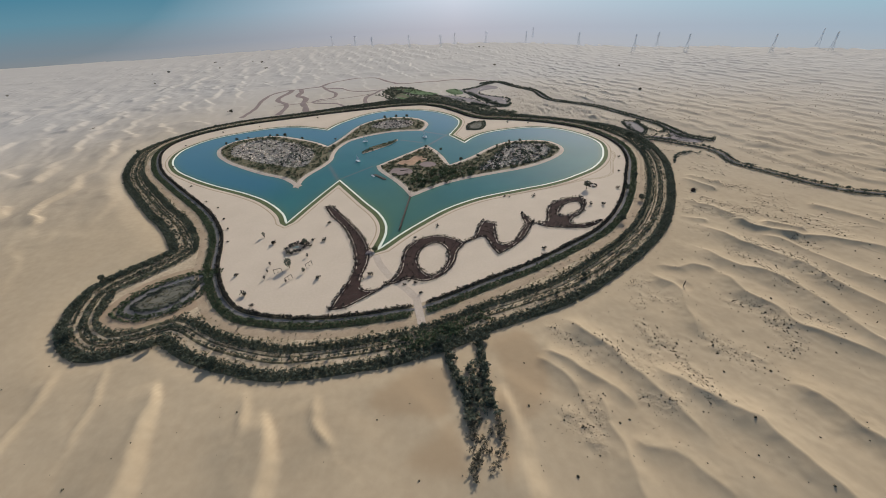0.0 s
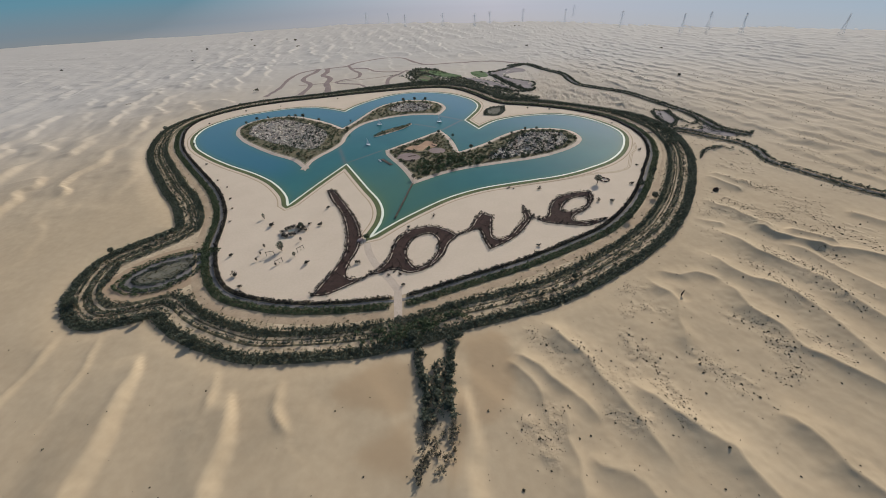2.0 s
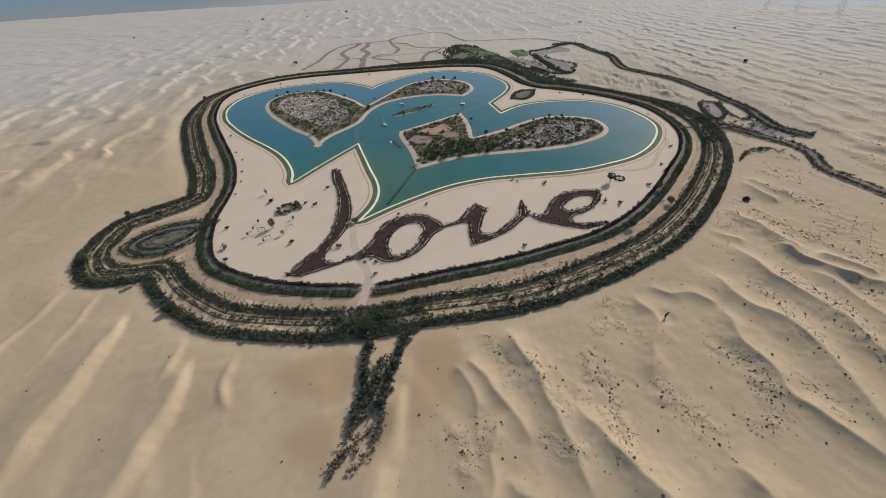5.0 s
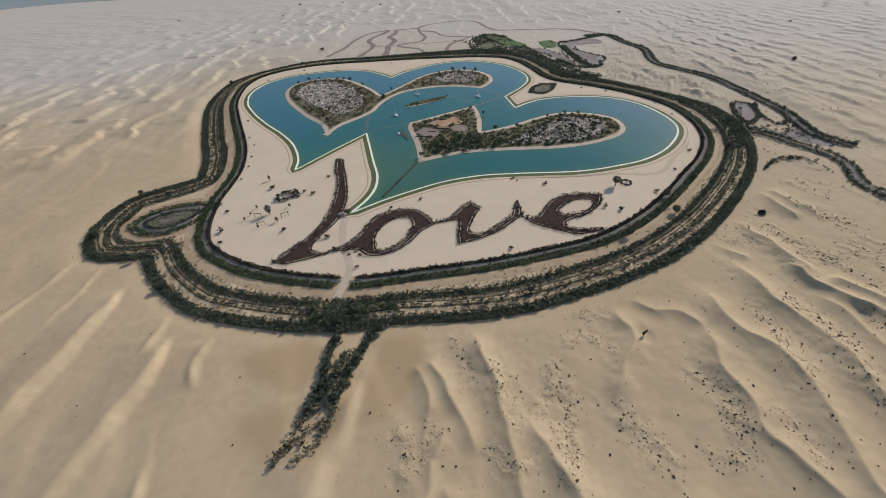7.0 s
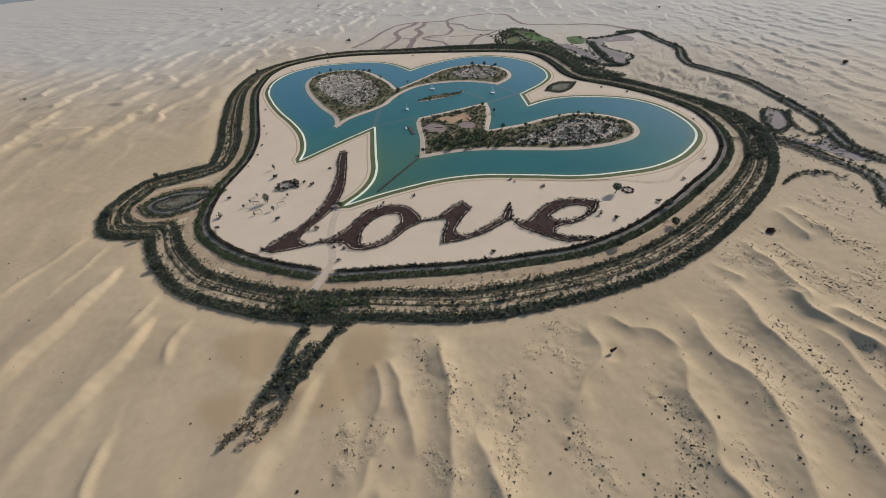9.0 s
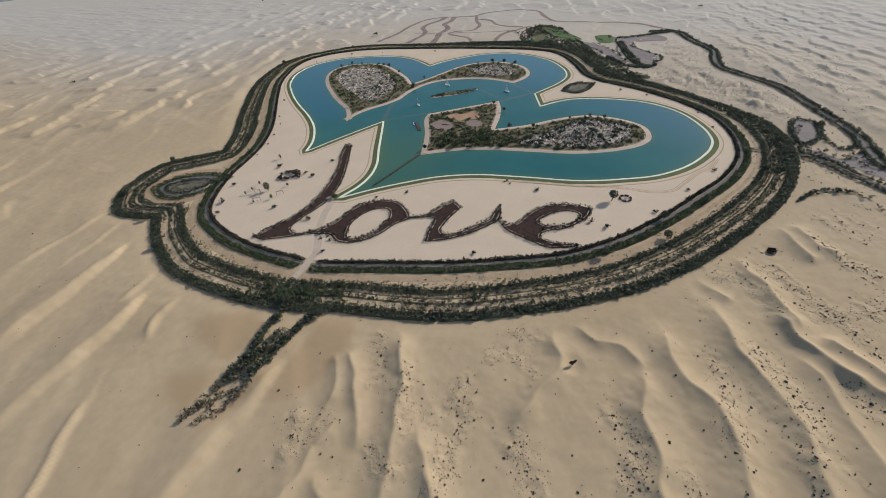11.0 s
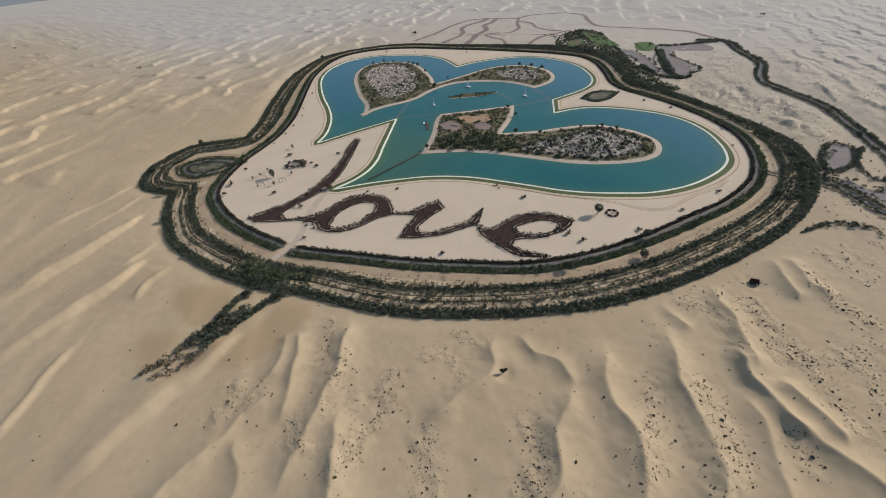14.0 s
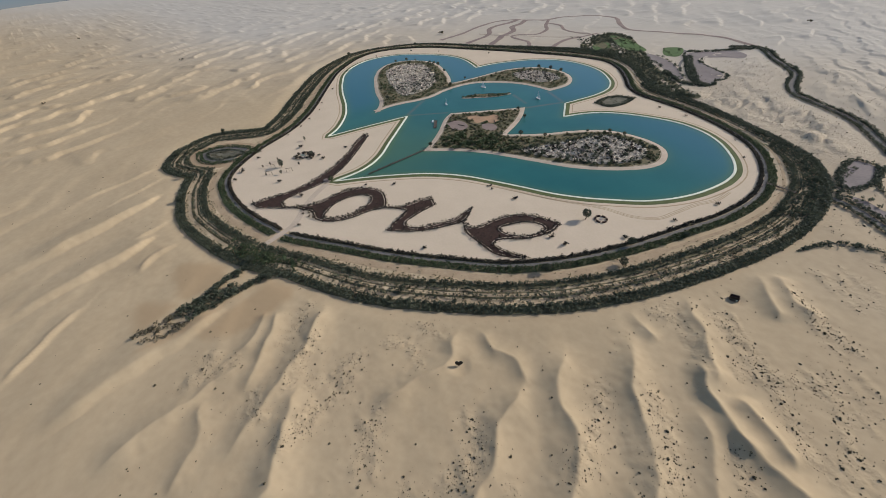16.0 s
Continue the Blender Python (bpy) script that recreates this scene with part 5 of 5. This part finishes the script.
def put(ob, x, y, z=0.25, turn=0.0, size=1.0):
    ob.matrix_basis = pose(x, y, z, 0, 0, turn) @ Matrix.Scale(size, 4)
    return ob


def more(ob, places, z=0.25, seed=1, low=0.75, high=1.3):
    """Puts a thing at the first place and copies of it at the others."""
    r = np.random.default_rng(seed)
    put(ob, *places[0], z, r.uniform(0, 360))
    for x, y in places[1:]:
        s = r.uniform(low, high)
        twin = copy_thing(ob, pose(x, y, z, 0, 0, r.uniform(0, 360)))
        twin.scale = (s, s, s * r.uniform(0.85, 1.15))


put(tree("slender dark green tree on the pale sand", 12.0, 7.0, LEAF_DARK, 3, True), -165, 289)
put(tree("round crowned dark tree beside the stone seats", 11.5, 8.6, LEAF_DARK, 4), 178, 437, turn=40)
put(tree("dark tree behind the ringed shelter", 7.5, 5.0, LEAF_DARK, 12), -162, 331)
more(tree("thin young tree with long shadow on pale sand", 4.6, 2.3, HEDGE_BROWN, 14, True, group="young trees"), [(-183, 272), (-184, 282), (-186, 294), (-152, 307), (-160, 266), (-198, 332)], seed=9, low=0.8, high=1.1)
put(tree("slim dark tree near the lake tip", 7.5, 3.4, LEAF_DARK, 5, True), -215, 349)
put(tree("small dark tree beside the timber frames", 6.0, 3.4, LEAF_DARK, 6), -147, 280)
put(tree("broad green tree at the lake tip", 5.0, 6.5, LEAF_GREEN, 7), -82, 313, turn=70)
bm = bmesh.new()
bmesh.ops.create_icosphere(bm, subdivisions=3, radius=1.0)
for v in bm.verts:
    v.co *= 0.82 + 0.4 * lattice(np.array([v.co.x * 1.7 + 9]), np.array([v.co.y * 1.7 + v.co.z * 1.3 + 9]), 417)[0]
    v.co.x, v.co.y, v.co.z = v.co.x * 3.6, v.co.y * 2.4, v.co.z * 1.7 + 0.5
rock = part("boulder", bm, PINK_STONE, flat=False)
tagged(rock, "rounded pinkish boulder on sand beside a tree", "boulder")
put(rock, -88, 309, turn=30)
put(tree("big dark tree standing above the ring hedge", 8.5, 7.5, LEAF_DARK, 8), 226, 428, 0.0)
more(bush("dark low bush on the pale sand", 4.8, 3.0, HEDGE_BROWN, 21), [(-214, 279), (-193, 249), (-179, 234), (-155, 338), (-130, 270), (-80, 272), (-30, 243), (93, 305), (169, 393), (184, 392), (-17, 357), (-41, 334), (106, 422), (-146, 374), (-142, 337), (260, 540), (218, 435), (-198, 335)])
more(bush("dark bush close to the inner hedge", 3.4, 2.2, HEDGE_BROWN, 22), [(-268, 371), (-254, 342), (-336, 447), (-309, 427), (-285, 395), (-389, 502), (-470, 588), (-500, 640), (-515, 700), (-480, 780), (-415, 812), (-300, 860), (240, 488), (246, 478), (250, 487), (243, 468), (252, 657), (232, 698), (160, 742), (120, 752), (70, 426), (75, 422), (68, 423)], seed=2)
more(bush("small leafy plant beside the gate", 3.8, 1.8, HEDGE_BROWN, 23), [(-50, 262), (-46, 256), (-42, 261), (-47, 266), (-39, 266), (-36, 258), (-55, 268)], seed=3)
more(bush("low shrubs planted round the shelter on the sand", 5.0, 3.4, HEDGE_BROWN, 24), [(-176, 316), (-171, 313), (-164, 317), (-161, 323), (-164, 329), (-171, 331), (-177, 327), (-179, 321), (-162, 333), (-158, 330), (-168, 316), (-174, 329), (-160, 327), (-174, 314), (-166, 332), (-155, 326)], seed=4)
more(tree("dark tree at the edge of the heart island", 6.5, 5.2, LEAF_DARK, 9, group="island trees"), [(-428, 690), (-418, 713), (-400, 724), (-358, 730), (-342, 727), (-324, 722), (-283, 700), (-216, 690), (-138, 820), (-114, 824), (-90, 822), (82, 612), (105, 628), (124, 630), (46, 566), (-14, 603), (-40, 622), (-206, 640), (-300, 552), (-250, 528), (18, 550), (-55, 450)], 0.6, seed=5)
more(bush("lone dark bush far out in the desert", 8.0, 4.5, LEAF_DRY, 25, 120), [(-819, 845), (-1541, 1353), (-543, 945), (-1076, 1450), (-1258, 1706), (-1199, 1730), (-816, 87), (-952, 384), (-1719, 243), (478, 965), (565, 1317), (176, 1462), (168, 2034), (190, 2040), (-1000, 1780), (-860, 1900), (-930, 1960), (-1130, 1990), (-760, 1700)], 2.5, seed=6, low=0.8, high=1.5)

more(tree("taller dark tree rising above the ring belt", 6.5, 6.0, LEAF_DARK, 10, group="ring trees"), [(-548, 600), (-586, 668), (-522, 830), (232, 400), (118, 258), (-350, 280), (-318, 205), (-12, 186), (22, 188), (305, 560), (318, 640), (256, 470), (-240, 190), (-455, 480), (-330, 885), (190, 352), (268, 700), (-180, 172)], 0.1, seed=7)

# ---- timber frames on the sand ----
def timber_frame(label, wide, high):
    ob = tagged(new("timber_frame"), label, "swing frame", "frames on the sand")
    for s in (-1, 1):
        bm = bmesh.new()
        beam(bm, (s * wide / 2, 0, -0.3), (s * wide / 2 * 0.92, 0, high), 0.36, 0.36)
        part("post", bm, WOOD, ob)
    bm = bmesh.new()
    beam(bm, (-wide / 2 - 0.3, 0, high), (wide / 2 + 0.3, 0, high), 0.36, 0.36)
    part("crossbeam", bm, WOOD, ob)
    for s in (-0.4, 0.4):
        bm = bmesh.new()
        stick(bm, (s, 0, 1.0), (s, 0, high), 0.05, 0.05, 5)
        part("rope", bm, WOOD, ob)
    bm = bmesh.new()
    beam(bm, (-0.7, 0, 1.0), (0.7, 0, 1.0), 0.5, 0.12)
    part("seat", bm, WOOD, ob)
    return ob


fr = timber_frame("tall weathered timber swing frame on sand", 7.5, 5.0)
put(fr, -158, 269, turn=55)
for x, y, a in ((-145, 290, 55), (-173, 281, 20)):
    copy_thing(fr, pose(x, y, 0.25, 0, 0, a))
sh = tagged(new("shelter"), "low pale roofed shelter ringed by shrubs", "shelter")
for x, y in ((-3, -1), (3, -1), (-3, 1), (3, 1)):
    bm = bmesh.new()
    beam(bm, (x, y, -0.3), (x, y, 2.15), 0.25, 0.25)
    part("post", bm, WOOD, sh)
bm = bmesh.new()
beam(bm, (-3.2, 0, 2.2), (3.2, 0, 2.2), 0.25, 2.4)
part("roof", bm, KERB, sh, "pale flat roof")
put(sh, -169, 322, turn=25)

# stone seats beside the round tree
seat = tagged(new("stone_seats"), "dark curved stone seats round a fire bowl", "bench")
for i in range(6):
    ring = [(5.2 * math.cos(a), 5.2 * math.sin(a)) for a in np.linspace(i * 1.047 + 0.1, i * 1.047 + 0.9, 6)]
    ribbon("seat", np.array(ring), [(-0.8, -0.2), (-0.8, 1.1), (0.8, 1.1), (0.8, -0.2)], MULCH, seat)
bm = bmesh.new()
bmesh.ops.create_cone(bm, cap_ends=True, segments=14, radius1=1.0, radius2=1.6, depth=0.8)
part("fire_bowl", bm, STONE, seat)
put(seat, 189, 446)


# heart sculpture in its sand pit
def heart_board():
    ob = tagged(new("heart_sculpture"), "dark flat heart sculpture standing in a sand pit", "sculpture")
    a = np.linspace(0, 2 * math.pi, 48, endpoint=False)
    xs, zs = 2.6 * np.sin(a) ** 3, 3.2 + 0.19 * (13 * np.cos(a) - 5 * np.cos(2 * a) - 2 * np.cos(3 * a) - np.cos(4 * a))
    bm = bmesh.new()
    front = bm.faces.new([bm.verts.new((x, -0.2, z)) for x, z in zip(xs, zs)])
    made = bmesh.ops.extrude_face_region(bm, geom=[front])
    bmesh.ops.translate(bm, vec=(0, 0.4, 0), verts=[v for v in made["geom"] if isinstance(v, bmesh.types.BMVert)])
    bmesh.ops.recalc_face_normals(bm, faces=bm.faces[:])
    part("heart", bm, HEDGE_BROWN, ob)
    bm = bmesh.new()
    stick(bm, (0, 0, -0.8), (0, 0, 1.2), 0.35, 0.25, 8)
    part("post", bm, WOOD, ob)
    return ob


gz = lambda x, y: float(ground_height(np.array([float(x)]), np.array([float(y)]))[0])
put(heart_board(), 198, 240, gz(198, 240), turn=46)


# dark cabin in the dunes
cabin = tagged(new("cabin"), "small dark timber cabin sunk among the dunes", "cabin")
bm = bmesh.new()
bmesh.ops.create_cube(bm, size=1.0)
bmesh.ops.transform(bm, matrix=pose(0, 0, 1.6) @ Matrix.Diagonal((7.5, 5.0, 3.6, 1)), verts=bm.verts[:])
bmesh.ops.bevel(bm, geom=bm.edges[:], offset=0.08, segments=1, affect="EDGES")
part("wall", bm, HEDGE_BROWN, cabin)
for s in (-1, 1):
    bm = bmesh.new()
    beam(bm, (-4.2, s * 1.45, 4.1), (4.2, s * 1.45, 4.1), 0.2, 3.4)
    bmesh.ops.rotate(bm, cent=(0, s * 1.45, 4.1), matrix=Matrix.Rotation(-s * radians(28), 3, "X"), verts=bm.verts[:])
    part("roof", bm, MULCH, cabin)
bm = bmesh.new()
beam(bm, (2.0, -2.56, 1.0), (2.0, -2.56, 2.4), 1.6, 0.12)
pane = part("window", bm, KERB, cabin, "pale window")
for dx in (-0.85, 0.85):
    bm = bmesh.new()
    beam(bm, (2.0 + dx, -2.6, 0.95), (2.0 + dx, -2.6, 2.45), 0.12, 0.16)
    part("frame", bm, WOOD, pane)
bm = bmesh.new()
beam(bm, (-1.2, -2.56, 0.0), (-1.2, -2.56, 2.1), 1.0, 0.12)
leaf = part("door", bm, WOOD, cabin)
bm = bmesh.new()
stick(bm, (-0.8, -2.66, 1.0), (-0.8, -2.66, 1.25), 0.04, 0.04, 6)
part("handle", bm, STEEL, leaf)
put(cabin, 307, 420, gz(307, 420), turn=20, size=0.7)


# ---- lake: boats, jetty, bridges, sills ----
def sailboat():
    ob = tagged(new("sailboat"), "small white sailing boat on the lake", "boat", "sailing boats")
    bm = bmesh.new()
    rows = []
    for t in np.linspace(-1, 1, 9):
        half = 1.15 * (1 - max(0, t) ** 2.2) * (0.75 if t < -0.95 else 1.0)
        half = max(half, 0.04)
        rows.append([bm.verts.new((x * half, t * 3.6, z)) for x, z in ((-1, 0.75), (-0.8, 0.1), (0, -0.35), (0.8, 0.1), (1, 0.75))])
    for a, b in zip(rows, rows[1:]):
        for i in range(4):
            bm.faces.new((a[i], a[i + 1], b[i + 1], b[i]))
        bm.faces.new((a[0], b[0], b[4], a[4]))
    bm.faces.new(rows[0])
    part("hull", bm, WHITE, ob)
    bm = bmesh.new()
    stick(bm, (0, 0.6, 0.3), (0, 0.6, 9.0), 0.09, 0.05, 6)
    part("mast", bm, STEEL, ob)
    for name, pts in (("mainsail", [(0, 0.5, 1.4), (0.5, -3.2, 1.5), (0.25, -1.0, 5.0), (0, 0.5, 8.8)]), ("jib", [(0, 0.75, 7.6), (0.3, 1.6, 3.6), (0, 3.4, 1.0), (0.25, 1.0, 1.3)])):
        bm = bmesh.new()
        f = bm.faces.new([bm.verts.new(p) for p in pts])
        made = bmesh.ops.extrude_face_region(bm, geom=[f])
        bmesh.ops.translate(bm, vec=(0.05, 0, 0), verts=[v for v in made["geom"] if isinstance(v, bmesh.types.BMVert)])
        part(name, bm, WHITE, ob)
    return ob


boat = sailboat()
put(boat, -151, 575, 0.0, 60, 1.3)
copy_thing(boat, pose(-156, 674, 0.0, 0, 0, 100))
copy_thing(boat, pose(-45, 683, 0.0, 0, 0, 75))
row_boat = tagged(new("motor_boat"), "small white motor boat moored at the jetty", "boat")
bm = bmesh.new()
rows = [[bm.verts.new((x * 1.3 * (1 - max(0, t) ** 2.5 * 0.97), t * 4.0, z)) for x, z in ((-1, 1.0), (-0.75, -0.2), (0.75, -0.2), (1, 1.0))] for t in np.linspace(-1, 1, 8)]
for a, b in zip(rows, rows[1:]):
    for i in range(3):
        bm.faces.new((a[i], a[i + 1], b[i + 1], b[i]))
    bm.faces.new((a[0], b[0], b[3], a[3]))
bm.faces.new(rows[0])
part("hull", bm, WHITE, row_boat)
bm = bmesh.new()
beam(bm, (0, -1.2, 1.1), (0, 1.0, 1.1), 1.4, 1.0)
part("cockpit", bm, WHITE, row_boat)
put(row_boat, -116, 511, 0.0, 40)


def boardwalk(label, a, b, half, level, gap=4.5, name="footbridge"):
    ob = tagged(new(name), label, "bridge")
    a, b = Vector((*a, level)), Vector((*b, level))
    run = (b - a).normalized()
    side = Vector((-run.y, run.x, 0))
    bm = bmesh.new()
    beam(bm, a, b, 0.25, 2 * half)
    made = bm.verts[:]
    for v in made:
        off = (v.co - a) - run * (v.co - a).dot(run)
        flat = abs(off.z) > half * 0.5
        if flat:
            v.co += side * off.z - Vector((0, 0, off.z)) + Vector((0, 0, off.dot(side))) - side * off.dot(side)
    part("deck", bm, WOOD, ob)
    n = int((b - a).length / gap)
    for i in range(n + 1):
        for s in (-1, 1):
            p = a.lerp(b, i / n) + side * (s * half)
            bm = bmesh.new()
            stick(bm, p - Vector((0, 0, 2.2)), p + Vector((0, 0, 1.0)), 0.16, 0.14, 6)
            part("post", bm, WOOD, ob)
    for s in (-1, 1):
        bm = bmesh.new()
        stick(bm, a + side * (s * half) + Vector((0, 0, 0.95)), b + side * (s * half) + Vector((0, 0, 0.95)), 0.09, 0.09, 5)
        part("handrail", bm, WOOD, ob)
    return ob


boardwalk("long dark timber footbridge across the heart's tip", (-54, 437), (-60, 352), 0.9, 0.9)
boardwalk("dark timber jetty along the island's beach", (-114, 516), (-95, 496), 2.0, 0.6, name="jetty")
boardwalk("pale timber footbridge crossing the ring's hedge", (284, 609), (309, 606), 1.4, 1.6)
q = np.array([(-60.6, y) for y in np.arange(356, 396, 4.5)]) + np.c_[np.arange(9) * 0.3, np.zeros(9)]
stuff("reed_tufts", scatter(raised(q + (1.3, 0.0), -0.3), 2.2, 0.9, 26, 181), LEAF_DARK, "dark reed tufts along the timber footbridge", "reeds")

# tyre marks and paths on the terrace
def mark(pts, half, mat, label, z=0.262):
    tagged(ribbon("path", curve(pts, 3), [(-half, z), (half, z)], mat), label, "path", kind="structure")


for d in (-1.6, 0.0, 1.9):
    t = curve([(70, 428), (110, 439), (150, 452), (180, 464), (205, 468), (222, 474), (234, 497), (246, 528), (258, 550), (264, 590)], 4)
    mark((t + normals(t, False) * d)[::6], 0.35, TRACK_SAND, "faint tyre track in the levelled sand")
mark([(-33, 236), (-42, 248), (-60, 268), (-74, 290), (-80, 305)], 3.6, BEACH, "worn sandy path from the gate to the lake")
mark([(-34, 238), (-32, 228), (-29, 214), (-27, 203)], 3.4, BEACH, "pale sandy way through the gate gap", 0.36)
walk_line = offset(SHORE, -11.5)
tagged(ribbon("path", walk_line, [(-0.7, 0.262), (0.7, 0.262)], TRACK_SAND, closed=True), "narrow beaten footpath round the lawn", "path", kind="structure")


# ---- power line on the horizon ----
def pylon():
    ob = tagged(new("pylon"), "tall grey steel lattice power pylon in the desert", "pylon", "power line")
    def at(z):
        return 5.2 * (1 - z / 44) + 1.1 if z < 40 else 1.1
    for sx in (-1, 1):
        for sy in (-1, 1):
            bm = bmesh.new()
            for a, b in ((-1, 20), (20, 40), (40, 60)):
                stick(bm, (sx * at(a), sy * at(a), a), (sx * at(b), sy * at(b), b), 0.30, 0.24, 4)
            part("leg", bm, STEEL, ob)
    bm = bmesh.new()
    zs = [0, 9, 17, 24, 30, 35, 40, 44, 48, 52, 56, 60]
    for a, b in zip(zs, zs[1:]):
        for s in (-1, 1):
            stick(bm, (-at(a), s * at(a), a), (at(b), s * at(b), b), 0.13, 0.13, 4)
            stick(bm, (at(a), s * at(a), a), (-at(b), s * at(b), b), 0.13, 0.13, 4)
            stick(bm, (s * at(a), -at(a), a), (s * at(b), at(b), b), 0.13, 0.13, 4)
            stick(bm, (s * at(a), at(a), a), (s * at(b), -at(b), b), 0.13, 0.13, 4)
    part("bracing", bm, STEEL, ob)
    for z, reach in ((42, 9.5), (49, 11.5), (56, 8.5)):
        bm = bmesh.new()
        for s in (-1, 1):
            for y in (-1, 1):
                stick(bm, (0, y * 1.1, z), (s * reach, 0, z + 0.6), 0.26, 0.2, 4)
                stick(bm, (0, y * 1.1, z + 2.6), (s * reach, 0, z + 0.6), 0.22, 0.18, 4)
        arm = part("cross_arm", bm, STEEL, ob)
        for s in (-1, 1):
            bm = bmesh.new()
            stick(bm, (s * reach, 0, z + 0.5), (s * reach, 0, z - 3.0), 0.22, 0.22, 5)
            part("insulator", bm, STEEL, arm)
    return ob


py = pylon()
put(py, 1124, 1420, 0, 35)
for x, y in ((1299, 1390), (911, 1560), (745, 1633), (590, 1843), (399, 2055), (-22, 2109), (217, 2201), (-390, 2230), (-666, 2469), (1347, 1501), (847, 1662), (-189, 2213), (52, 2176), (470, 2241), (-509, 2366)):
    copy_thing(py, pose(x, y, 0, 0, 0, 30 + (x * 7 + y * 3) % 17))
